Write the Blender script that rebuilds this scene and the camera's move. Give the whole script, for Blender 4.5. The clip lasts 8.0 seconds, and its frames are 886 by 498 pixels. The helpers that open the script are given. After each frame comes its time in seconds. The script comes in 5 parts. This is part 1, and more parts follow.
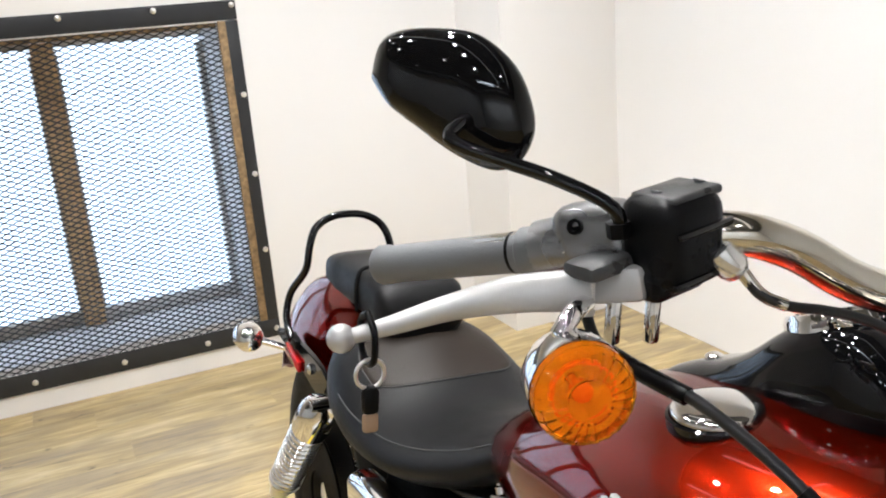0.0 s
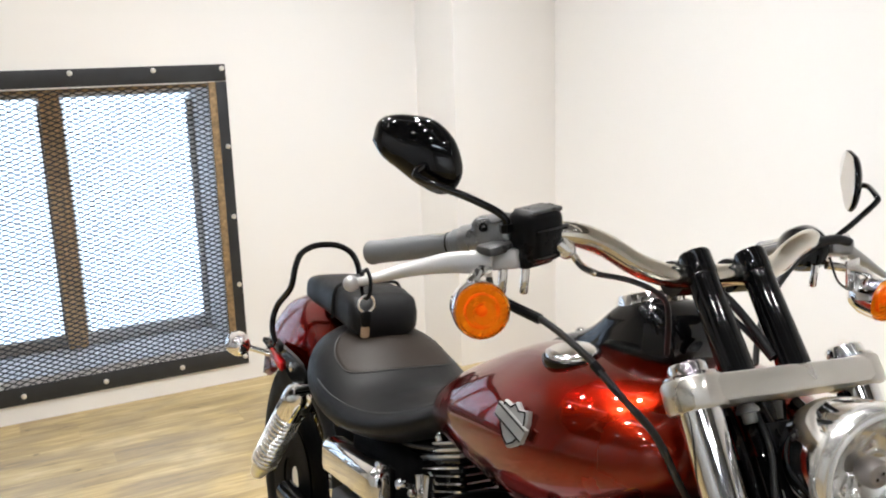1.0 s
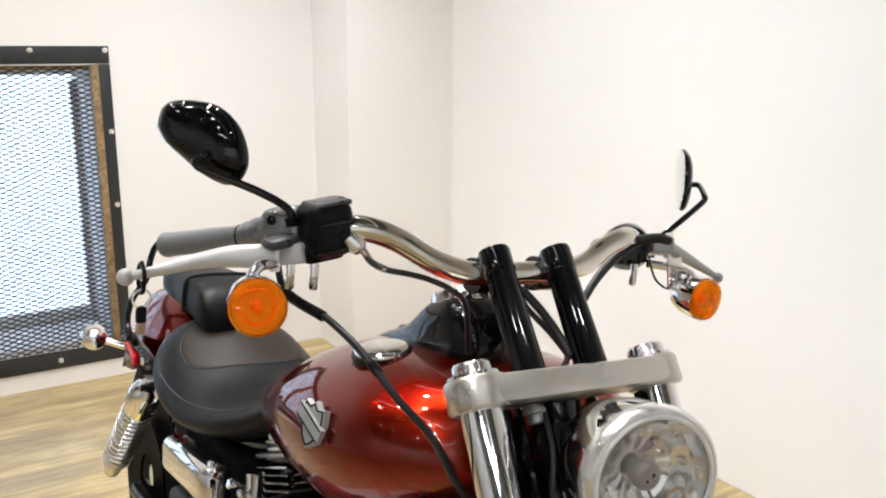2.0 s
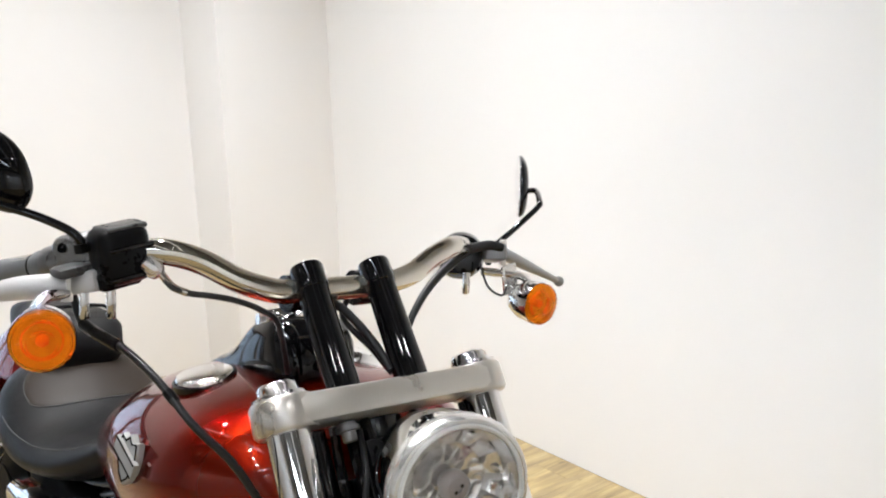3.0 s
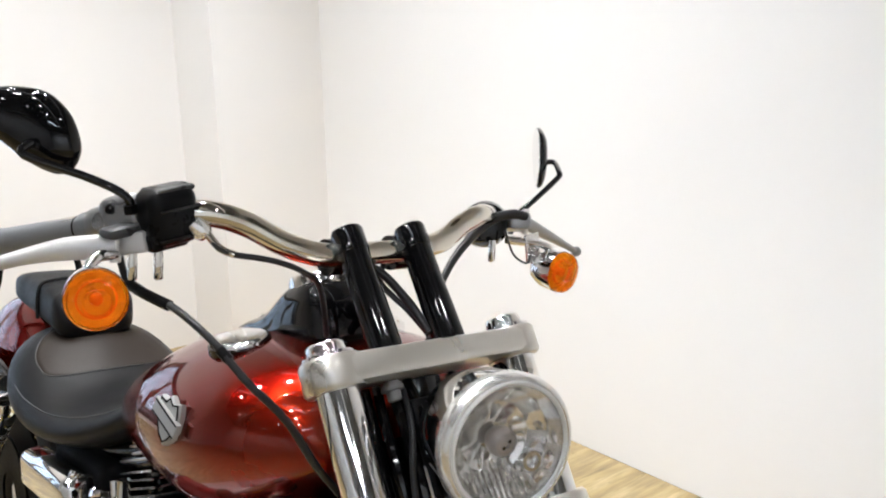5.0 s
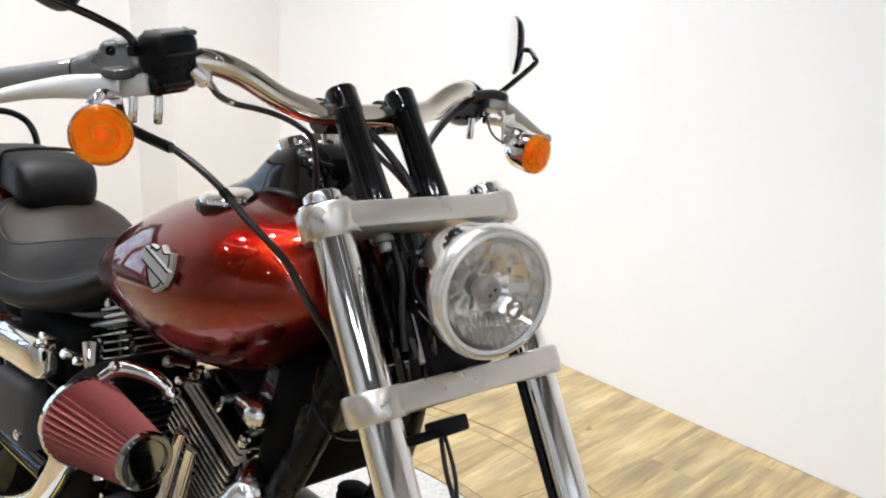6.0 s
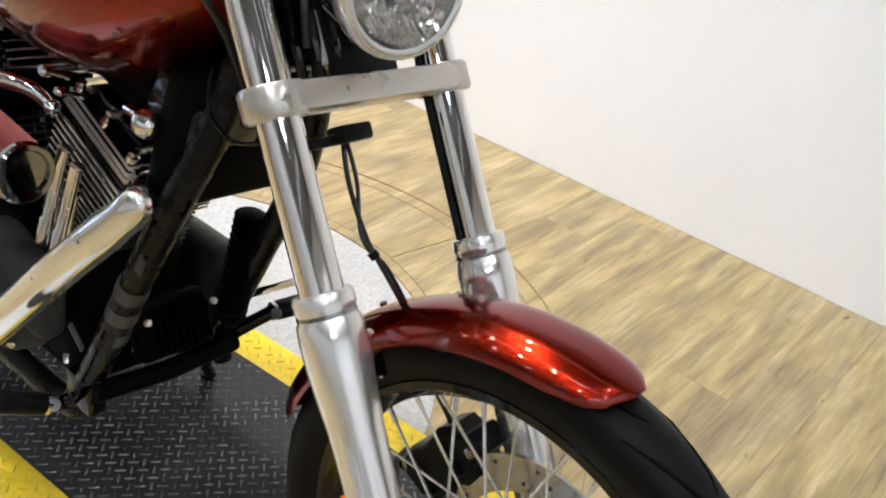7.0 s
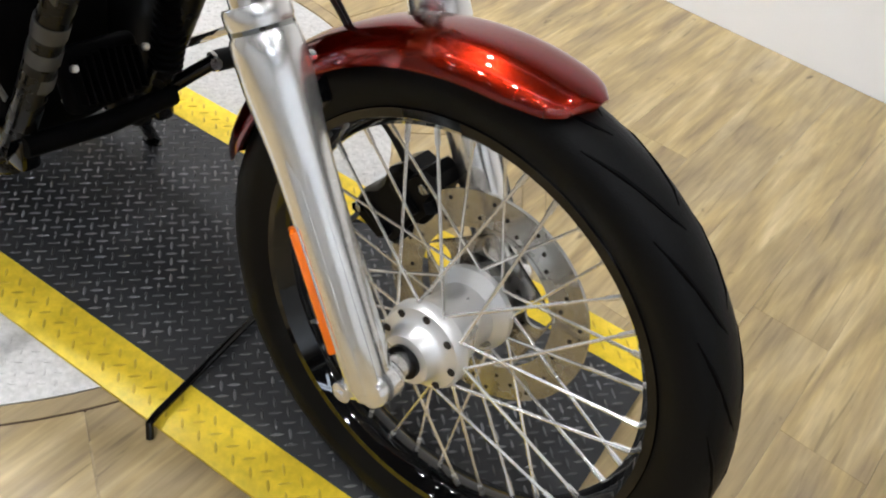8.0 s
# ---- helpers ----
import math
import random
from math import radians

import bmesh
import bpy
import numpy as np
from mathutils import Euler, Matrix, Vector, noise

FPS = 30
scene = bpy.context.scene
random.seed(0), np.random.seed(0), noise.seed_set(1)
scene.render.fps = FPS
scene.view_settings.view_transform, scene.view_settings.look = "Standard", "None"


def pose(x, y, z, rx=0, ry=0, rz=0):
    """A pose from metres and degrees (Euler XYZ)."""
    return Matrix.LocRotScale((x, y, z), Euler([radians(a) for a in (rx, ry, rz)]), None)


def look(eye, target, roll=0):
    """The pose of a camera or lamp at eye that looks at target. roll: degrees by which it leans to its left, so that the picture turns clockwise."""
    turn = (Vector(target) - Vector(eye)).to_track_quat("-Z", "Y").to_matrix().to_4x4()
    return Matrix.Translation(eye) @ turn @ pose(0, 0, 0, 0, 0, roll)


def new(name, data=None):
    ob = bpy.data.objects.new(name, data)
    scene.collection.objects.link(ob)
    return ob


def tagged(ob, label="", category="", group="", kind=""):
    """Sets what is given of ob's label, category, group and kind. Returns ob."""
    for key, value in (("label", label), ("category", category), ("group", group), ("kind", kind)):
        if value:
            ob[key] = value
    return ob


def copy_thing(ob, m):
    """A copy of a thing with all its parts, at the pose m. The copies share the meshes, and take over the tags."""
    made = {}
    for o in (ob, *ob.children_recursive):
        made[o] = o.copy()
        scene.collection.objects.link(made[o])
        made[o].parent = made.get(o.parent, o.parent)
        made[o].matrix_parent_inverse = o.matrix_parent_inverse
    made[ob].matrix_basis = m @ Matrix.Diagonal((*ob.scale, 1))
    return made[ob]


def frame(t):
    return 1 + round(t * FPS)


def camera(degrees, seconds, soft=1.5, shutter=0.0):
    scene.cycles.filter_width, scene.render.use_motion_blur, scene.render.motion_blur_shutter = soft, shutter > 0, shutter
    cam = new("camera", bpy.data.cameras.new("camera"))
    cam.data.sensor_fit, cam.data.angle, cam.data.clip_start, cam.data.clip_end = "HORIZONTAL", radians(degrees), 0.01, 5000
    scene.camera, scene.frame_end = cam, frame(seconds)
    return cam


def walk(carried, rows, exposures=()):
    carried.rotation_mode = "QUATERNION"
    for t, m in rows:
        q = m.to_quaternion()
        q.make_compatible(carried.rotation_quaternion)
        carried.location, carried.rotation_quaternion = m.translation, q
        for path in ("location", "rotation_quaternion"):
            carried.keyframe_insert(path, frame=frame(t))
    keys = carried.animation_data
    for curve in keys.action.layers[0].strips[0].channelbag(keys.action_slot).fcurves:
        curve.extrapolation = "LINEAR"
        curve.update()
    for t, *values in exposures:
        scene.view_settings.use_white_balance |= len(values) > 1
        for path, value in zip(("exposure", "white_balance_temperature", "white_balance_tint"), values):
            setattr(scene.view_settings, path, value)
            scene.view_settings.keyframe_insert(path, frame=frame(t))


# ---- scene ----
# ---------------------------------------------------------------- camera
cam = camera(53.7, 8.0, soft=2.0)
PATH = [
    (0, (-0.173, -0.479, 1.3832), (-1.9213, 0.3163, 0.8256), -4.71),
    (0.5, (0.0557, -0.5888, 1.397), (-1.6986, 0.2653, 0.9574), -2.56),
    (1, (0.2371, -0.689, 1.4295), (-1.4895, 0.2241, 0.9992), -1.78),
    (1.5, (0.2778, -0.6168, 1.4242), (-1.4101, 0.3653, 0.9925), -1.23),
    (2.8, (0.3288, -0.4392, 1.4178), (-1.2264, 0.7375, 0.9744), -0.21),
    (3, (0.3432, -0.4229, 1.4137), (-1.1889, 0.7931, 0.9967), -1.72),
    (3.5, (0.3524, -0.4032, 1.4275), (-1.1063, 0.9168, 1.0673), -2.14),
    (4, (0.3456, -0.4275, 1.4198), (-1.1295, 0.8814, 1.0868), -0.43),
    (4.5, (0.3244, -0.4596, 1.4023), (-1.173, 0.7944, 0.9719), -2.39),
    (4.7, (0.3173, -0.4739, 1.4027), (-1.1846, 0.7714, 0.9626), -1.62),
    (5.8, (0.3086, -0.5725, 1.3556), (-1.0861, 0.7424, 0.7847), 1.20),
    (6, (0.3173, -0.5871, 1.3378), (-1.0359, 0.7473, 0.7148), 2.66),
    (6.5, (0.3124, -0.589, 1.2901), (-0.8987, 0.7676, 0.4576), 5.09),
    (7, (0.3177, -0.5847, 1.2349), (-0.709, 0.7827, 0.1976), 8.18),
    (7.5, (0.3229, -0.5691, 1.1847), (-0.5404, 0.7527, -0.0431), 9.44),
    (8, (0.3341, -0.5714, 1.1371), (-0.4086, 0.6668, -0.2469), 10.62),
]
walk(cam, [(t, look(eye, target, roll)) for t, eye, target, roll in PATH], exposures=[(0, -0.04, 5950, 10), (1.5, -0.09, 6080, 10), (3.0, -0.06, 5900, 10), (4.7, -0.05, 5880, 10), (6.0, 0.05, 5800, 10), (7.0, 0.0, 5850, 10), (8, -0.06, 5850, 10)])

# ---------------------------------------------------------------- world and large lights
ROOM_TURN = radians(-0.68)          # the room's walls against the bike's axis
ROOM = Matrix.Rotation(ROOM_TURN, 4, "Z")
world = bpy.data.worlds.new("sky")
scene.world = world
world.use_nodes = True
wn = world.node_tree
sky = wn.nodes.new("ShaderNodeTexSky")
sky.sky_type = "NISHITA"
sky.sun_disc = False
sky.sun_elevation, sky.sun_rotation = radians(35), radians(200)
wn.links.new(sky.outputs[0], wn.nodes["Background"].inputs[0])
wn.nodes["Background"].inputs[1].default_value = 0.12
CEILING = 3.3
SPOT_POWER, FRONT_POWER, HALL_POWER, DAY_POWER = 19.5, 8.0, 1.5, 15.5


def area_lamp(name, m, size, power, colour, size_y=None, shape="DISK"):
    data = bpy.data.lights.new(name, "AREA")
    data.shape, data.size, data.energy, data.color = shape, size, power, colour
    if size_y:
        data.size_y = size_y
    ob = new(name, data)
    ob.matrix_world = m
    return ob

# ---------------------------------------------------------------- materials
def material(name, colour, rough=0.5, metal=0.0, coat=0.0, grain=0.0, grain_scale=60.0, stain=0.12, stain_scale=4.0,
             bump=0.0, bump_scale=200.0, rough_var=0.08, trans=0.0, ior=1.45, stretch=(1, 1, 1), coat_rough=0.03, spec=0.5, edge=None, coat_ior=1.5):
    """A principled material with variation at two scales and fine relief, in the thing's own coordinates."""
    m = bpy.data.materials.new(name)
    m.use_nodes = True
    nt = m.node_tree
    p = nt.nodes["Principled BSDF"]
    p.inputs["Metallic"].default_value = metal
    p.inputs["Coat Weight"].default_value = coat
    p.inputs["Coat Roughness"].default_value = coat_rough
    p.inputs["Coat IOR"].default_value = coat_ior
    p.inputs["Transmission Weight"].default_value = trans
    p.inputs["IOR"].default_value = ior
    p.inputs["Specular IOR Level"].default_value = spec
    if edge:
        p.inputs["Specular Tint"].default_value = (*edge, 1)
    co = nt.nodes.new("ShaderNodeTexCoord")
    mp = nt.nodes.new("ShaderNodeMapping")
    mp.inputs["Scale"].default_value = stretch
    nt.links.new(co.outputs["Object"], mp.inputs["Vector"])
    big = nt.nodes.new("ShaderNodeTexNoise")
    big.inputs["Scale"].default_value = stain_scale
    big.inputs["Detail"].default_value = 6
    small = nt.nodes.new("ShaderNodeTexNoise")
    small.inputs["Scale"].default_value = grain_scale
    small.inputs["Detail"].default_value = 4
    for n in (big, small):
        nt.links.new(mp.outputs[0], n.inputs["Vector"])
    mix = nt.nodes.new("ShaderNodeMix")
    mix.data_type = "RGBA"
    mix.inputs["A"].default_value = (*[c * (1 - stain) for c in colour], 1)
    mix.inputs["B"].default_value = (*[min(1, c * (1 + stain)) for c in colour], 1)
    nt.links.new(big.outputs["Fac"], mix.inputs["Factor"])
    mix2 = nt.nodes.new("ShaderNodeMix")
    mix2.data_type = "RGBA"
    mix2.blend_type = "MULTIPLY"
    mix2.inputs["Factor"].default_value = grain
    nt.links.new(mix.outputs["Result"], mix2.inputs["A"])
    ramp = nt.nodes.new("ShaderNodeMapRange")
    ramp.inputs["From Min"].default_value, ramp.inputs["From Max"].default_value = 0.3, 0.7
    ramp.inputs["To Min"].default_value, ramp.inputs["To Max"].default_value = 0.3, 1.25
    nt.links.new(small.outputs["Fac"], ramp.inputs["Value"])
    nt.links.new(ramp.outputs[0], mix2.inputs["B"])
    nt.links.new(mix2.outputs["Result"], p.inputs["Base Color"])
    rr = nt.nodes.new("ShaderNodeMapRange")
    rr.inputs["From Min"].default_value, rr.inputs["From Max"].default_value = 0.3, 0.7
    rr.inputs["To Min"].default_value, rr.inputs["To Max"].default_value = max(0.0, rough - rough_var), min(1, rough + rough_var)
    nt.links.new(big.outputs["Fac"], rr.inputs["Value"])
    nt.links.new(rr.outputs[0], p.inputs["Roughness"])
    if bump:
        fine = nt.nodes.new("ShaderNodeTexNoise")
        fine.inputs["Scale"].default_value = bump_scale
        fine.inputs["Detail"].default_value = 3
        nt.links.new(mp.outputs[0], fine.inputs["Vector"])
        bp = nt.nodes.new("ShaderNodeBump")
        bp.inputs["Strength"].default_value = bump
        bp.inputs["Distance"].default_value = 0.002
        nt.links.new(fine.outputs["Fac"], bp.inputs["Height"])
        nt.links.new(bp.outputs[0], p.inputs["Normal"])
    return m


def glowing(name, colour, strength):
    m = bpy.data.materials.new(name)
    m.use_nodes = True
    p = m.node_tree.nodes["Principled BSDF"]
    p.inputs["Base Color"].default_value = (0.8, 0.8, 0.8, 1)
    p.inputs["Emission Color"].default_value = (*colour, 1)
    p.inputs["Emission Strength"].default_value = strength
    return m


SLIDER = material("satin lacquered alloy", (0.90, 0.90, 0.895), 0.21, 0.84, rough_var=0.07, stain=0.05, bump=0.03, bump_scale=300)
CHROME = material("chrome", (0.86, 0.85, 0.84), 0.05, 1.0, rough_var=0.03, stain=0.03)
WORN_CHROME = material("worn chrome", (0.70, 0.66, 0.58), 0.10, 1.0, rough_var=0.05, stain=0.06)
BADGE = material("dull grey badge metal", (0.40, 0.395, 0.385), 0.5, 0.4, stain=0.15)
ALLOY = material("brushed alloy", (0.80, 0.78, 0.75), 0.34, 0.9, rough_var=0.08, stain=0.06, bump=0.06, bump_scale=500)
POLISHED = material("polished alloy", (0.86, 0.855, 0.845), 0.16, 0.8, rough_var=0.06, stain=0.05, bump=0.03, bump_scale=300)
CLAMP = material("satin cast clamp alloy", (0.66, 0.63, 0.58), 0.33, 0.85, rough_var=0.08, stain=0.08, stain_scale=20, bump=0.06, bump_scale=500)
LEVER_GREY = material("dull grey lever alloy", (0.33, 0.33, 0.33), 0.34, 0.8, rough_var=0.08, stain=0.1)
LENS_RIM = material("pale lens rim", (0.72, 0.72, 0.71), 0.35, 0.2, stain=0.05)
SILVER_PAINT = material("silver lever paint", (0.54, 0.535, 0.53), 0.42, 0.45, coat=0.2, stain=0.1, stain_scale=30, bump=0.06, bump_scale=400)
LID = material("scuffed black lid", (0.045, 0.045, 0.046), 0.38, 0.0, stain=0.5, stain_scale=60, rough_var=0.15, bump=0.15, bump_scale=500)
CASE_BLACK = material("black engine enamel", (0.003, 0.003, 0.0033), 0.5, spec=0.03, bump=0.2, bump_scale=600)
SHIELD_CHROME = material("streaked pipe chrome", (0.86, 0.86, 0.85), 0.13, 0.92, rough_var=0.10, stain=0.08, stain_scale=18, bump=0.05, bump_scale=30)
HUB_ALLOY = material("satin cast hub alloy", (0.92, 0.92, 0.915), 0.34, 0.72, rough_var=0.1, stain=0.06, stain_scale=20, bump=0.05, bump_scale=300)
SPOKE = material("bright spoke steel", (0.92, 0.92, 0.91), 0.24, 0.78, rough_var=0.08, stain=0.06)
GREY_HOUSING = material("dark grey cast housing", (0.24, 0.24, 0.245), 0.27, 0.75, stain=0.15, bump=0.1, bump_scale=500)
BLACK = material("gloss black enamel", (0.003, 0.003, 0.0034), 0.05, 0.0, rough_var=0.02, spec=0.5)
FRAME_BLACK = material("scuffed frame enamel", (0.007, 0.007, 0.0072), 0.28, 0.0, spec=0.22, rough_var=0.14, stain=0.5, stain_scale=30, bump=0.1, bump_scale=120)
SATIN = material("satin black plastic", (0.005, 0.005, 0.0055), 0.34, 0.0, rough_var=0.1, bump=0.15, bump_scale=700, spec=0.14)
CRINKLE = material("crinkle dark cases", (0.050, 0.050, 0.052), 0.55, 0.0, rough_var=0.1, bump=0.3, bump_scale=900, spec=0.12)
GREY_CASE = material("dark grey cast alloy", (0.02, 0.02, 0.021), 0.45, 0.3, rough_var=0.1, bump=0.2, bump_scale=500)
RED = material("candy red paint", (0.245, 0.0110, 0.0020), 0.26, 0.95, coat=1.0, coat_ior=1.5, edge=(0.35, 0.012, 0.006), stain=0.08, grain=0.25, grain_scale=2500, coat_rough=0.012)
LEATHER = material("black seat leather", (0.0085, 0.0085, 0.009), 0.42, 0.0, rough_var=0.1, stain=0.25, stain_scale=9, bump=0.35, bump_scale=420, spec=0.19)
WORN_LEATHER = material("worn brownish leather", (0.018, 0.0125, 0.009), 0.46, 0.0, spec=0.26, rough_var=0.1, stain=0.3, stain_scale=8, bump=0.35, bump_scale=420)
THREAD = material("grey stitching", (0.06, 0.06, 0.06), 0.8)
RUBBER = material("tyre rubber", (0.0065, 0.0065, 0.0068), 0.5, 0.0, spec=0.12, rough_var=0.1, stain=0.3, stain_scale=14, bump=0.2, bump_scale=500)
GRIP_RUBBER = material("grip rubber", (0.17, 0.175, 0.185), 0.42, 0.0, stain=0.15, bump=0.2, bump_scale=500)
HOSE = material("cable sheath", (0.010, 0.010, 0.011), 0.38)
AMBER = material("amber lens", (1.0, 0.39, 0.007), 0.05, 0.0, stain=0.03, trans=0.9, ior=1.22, rough_var=0.02)
AMBER_CORE = material("lamp core reflector", (0.99, 0.98, 0.95), 0.13, 0.30, stain=0.1, stain_scale=60)
# worn bars, coloured paler to stand in for glints of window and lamps
WORN_GLINT_BAR = material("worn tread bars with glints in the colour", (0.20, 0.20, 0.205), 0.26, 0.5, stain=0.35, stain_scale=9, rough_var=0.14)
BULB_AMBER = material("dark amber bulb glass", (0.95, 0.36, 0.010), 0.12, 0.0, coat=0.5, stain=0.1)
ORANGE_REFLEX = material("orange reflector", (1.0, 0.20, 0.004), 0.25, 0.0, coat=0.6, stain=0.04)
RED_LENS = material("red lens", (0.55, 0.01, 0.01), 0.12, 0.0, coat=0.8)
CLEAR_LENS = material("smoked clear lens", (0.92, 0.90, 0.90), 0.04, 0.0, trans=0.9, ior=1.45, stain=0.02)
LAMP_GLASS = material("headlamp glass", (0.97, 0.97, 0.98), 0.015, 0.0, trans=1.0, ior=1.25, stain=0.01, rough_var=0.01)
BOWL = material("vacuum plated reflector", (0.88, 0.865, 0.83), 0.11, 0.90, stain=0.05, rough_var=0.04)
SHIELD = material("dull bulb shield metal", (0.36, 0.33, 0.31), 0.4, 0.6, stain=0.2, stain_scale=60)
DARK_CHROME = material("dark smoked chrome", (0.30, 0.31, 0.30), 0.08, 1.0, stain=0.2, stain_scale=30)
FILTER_RED = material("oiled red gauze", (0.27, 0.066, 0.058), 0.75, 0.0, stain=0.2, stain_scale=30, bump=0.4, bump_scale=900, grain=0.3, grain_scale=500)
MIRROR = material("mirror glass", (0.85, 0.86, 0.87), 0.01, 1.0, rough_var=0.005, stain=0.01)
GREY_LABEL = material("worn grey label", (0.065, 0.065, 0.064), 0.6, stain=0.4, stain_scale=40)
TAN_TAG = material("tan leather fob", (0.40, 0.27, 0.17), 0.6)
WALL = material("white wall paint", (0.83, 0.805, 0.775), 0.6, stain=0.035, stain_scale=1.2, bump=0.08, bump_scale=160)
EAST_WALL = material("white hall paint", (0.80, 0.78, 0.75), 0.7, stain=0.1)
HALL_WALL = material("pale grey hall paint", (0.68, 0.67, 0.65), 0.7, stain=0.15)
CEIL = material("dark grey ceiling paint", (0.13, 0.13, 0.13), 0.8, stain=0.03)
STEEL_FRAME = material("black steel frame", (0.035, 0.036, 0.038), 0.42, 0.3, stain=0.3, stain_scale=12, bump=0.1)
WIRE = material("blackened expanded steel", (0.040, 0.041, 0.044), 0.5, 0.4, stain=0.2)
TRIM_TIMBER = material("dark mottled timber", (0.30, 0.20, 0.10), 0.7, stain=0.6, stain_scale=16, grain=0.6, grain_scale=60, bump=0.3, bump_scale=90)
OLD_TIMBER = material("weathered brown timber", (0.80, 0.50, 0.25), 0.7, stain=0.35, stain_scale=10, grain=0.6, grain_scale=40, bump=0.4, bump_scale=90, stretch=(3, 3, 0.5))
GREY_TIMBER = material("greyed timber", (0.40, 0.36, 0.31), 0.75, stain=0.4, stain_scale=9, grain=0.6, grain_scale=40, bump=0.4, bump_scale=90)
SASH_PAINT = material("pale sash paint", (0.72, 0.72, 0.72), 0.55, stain=0.2, stain_scale=14)
SILL_PAINT = material("worn pale sill paint", (0.66, 0.65, 0.66), 0.6, stain=0.3, stain_scale=12, grain=0.4, grain_scale=60)
PANE = material("window glass", (0.95, 0.97, 1.0), 0.02, 0.0, trans=1.0, ior=1.1, stain=0.01, rough_var=0.01)
MAT_BLACK = material("black tread plate rubber", (0.040, 0.041, 0.043), 0.36, 0.0, spec=0.24, stain=0.3, stain_scale=7, bump=0.2, bump_scale=300)
BAR_YELLOW = material("scuffed yellow tread bars", (0.66, 0.46, 0.03), 0.4, 0.0, stain=0.3, stain_scale=12)
MAT_YELLOW = material("yellow safety paint", (0.90, 0.655, 0.030), 0.42, 0.0, stain=0.12, stain_scale=9, grain=0.25, grain_scale=70, bump=0.1, bump_scale=300)
PLATE = material("worn bare tread plate", (0.56, 0.55, 0.535), 0.45, 0.15, stain=0.14, stain_scale=6, grain=0.3, grain_scale=120, bump=0.1, bump_scale=200)
GROOVE = material("brown saw groove", (0.075, 0.05, 0.028), 0.9)
FILLED = material("filled saw groove", (0.31, 0.235, 0.125), 0.8, stain=0.3, stain_scale=9)
DISC_STEEL = material("worn disc steel", (0.42, 0.415, 0.40), 0.24, 1.0, stain=0.15, stain_scale=25, rough_var=0.08)
JOINT = material("brown joint", (0.36, 0.27, 0.14), 0.9)
# colour of the solid pieces that stand for the shade in small holes
HOLE_SHADE = material("dark hole shade", (0.03, 0.025, 0.02), 0.9)


def wood_material():
    """Washed oak vinyl planks: streaks along the plank, tone by plank, knots."""
    m = bpy.data.materials.new("washed oak planks")
    m.use_nodes = True
    nt = m.node_tree
    p = nt.nodes["Principled BSDF"]
    co = nt.nodes.new("ShaderNodeTexCoord")
    info = nt.nodes.new("ShaderNodeObjectInfo")
    off = nt.nodes.new("ShaderNodeVectorMath")
    off.operation = "MULTIPLY_ADD"
    off.inputs[1].default_value = (17.0, 31.0, 5.0)
    nt.links.new(info.outputs["Random"], off.inputs[0])
    nt.links.new(co.outputs["Object"], off.inputs[2])

    def noise_at(scale, sx, sy, detail=6, bend=0.2):
        mp = nt.nodes.new("ShaderNodeMapping")
        mp.inputs["Scale"].default_value = (sx, sy, 1)
        n = nt.nodes.new("ShaderNodeTexNoise")
        n.inputs["Scale"].default_value, n.inputs["Detail"].default_value = scale, detail
        n.inputs["Distortion"].default_value = bend
        nt.links.new(off.outputs[0], mp.inputs["Vector"])
        nt.links.new(mp.outputs[0], n.inputs["Vector"])
        return n

    streak, cloud, grain, crack = noise_at(5.0, 3.4, 0.50, 7, 0.7), noise_at(3.0, 1.8, 0.9, 6, 0.9), noise_at(28, 4.0, 0.30, 8), noise_at(11.0, 5.5, 0.34, 5, 0.9)
    ramp = nt.nodes.new("ShaderNodeValToRGB")
    els = ramp.color_ramp.elements
    els[0].position, els[0].color = 0.27, (0.245, 0.178, 0.096, 1)
    els[1].position, els[1].color = 0.74, (0.57, 0.450, 0.245, 1)
    mid = els.new(0.50)
    mid.color = (0.420, 0.312, 0.140, 1)
    nt.links.new(streak.outputs["Fac"], ramp.inputs["Fac"])
    grey = nt.nodes.new("ShaderNodeMix")
    grey.data_type = "RGBA"
    grey.inputs["B"].default_value = (0.255, 0.200, 0.130, 1)
    gr = nt.nodes.new("ShaderNodeMapRange")
    gr.inputs["From Min"].default_value, gr.inputs["From Max"].default_value = 0.44, 0.68
    gr.inputs["To Max"].default_value = 0.55
    nt.links.new(cloud.outputs["Fac"], gr.inputs["Value"])
    nt.links.new(gr.outputs[0], grey.inputs["Factor"])
    nt.links.new(ramp.outputs[0], grey.inputs["A"])
    tone = nt.nodes.new("ShaderNodeMapRange")
    tone.inputs["To Min"].default_value, tone.inputs["To Max"].default_value = 0.95, 1.06
    nt.links.new(info.outputs["Random"], tone.inputs["Value"])
    fine = nt.nodes.new("ShaderNodeMapRange")
    fine.inputs["From Min"].default_value, fine.inputs["From Max"].default_value = 0.3, 0.7
    fine.inputs["To Min"].default_value, fine.inputs["To Max"].default_value = 0.80, 1.14
    nt.links.new(grain.outputs["Fac"], fine.inputs["Value"])
    knot = noise_at(9.0, 2.6, 1.3, 3)
    kr = nt.nodes.new("ShaderNodeMapRange")
    kr.inputs["From Min"].default_value, kr.inputs["From Max"].default_value = 0.68, 0.76
    kr.inputs["To Min"].default_value, kr.inputs["To Max"].default_value = 1.0, 0.45
    nt.links.new(knot.outputs["Fac"], kr.inputs["Value"])
    cr = nt.nodes.new("ShaderNodeMapRange")
    cr.inputs["From Min"].default_value, cr.inputs["From Max"].default_value = 0.62, 0.70
    cr.inputs["To Min"].default_value, cr.inputs["To Max"].default_value = 1.0, 0.70
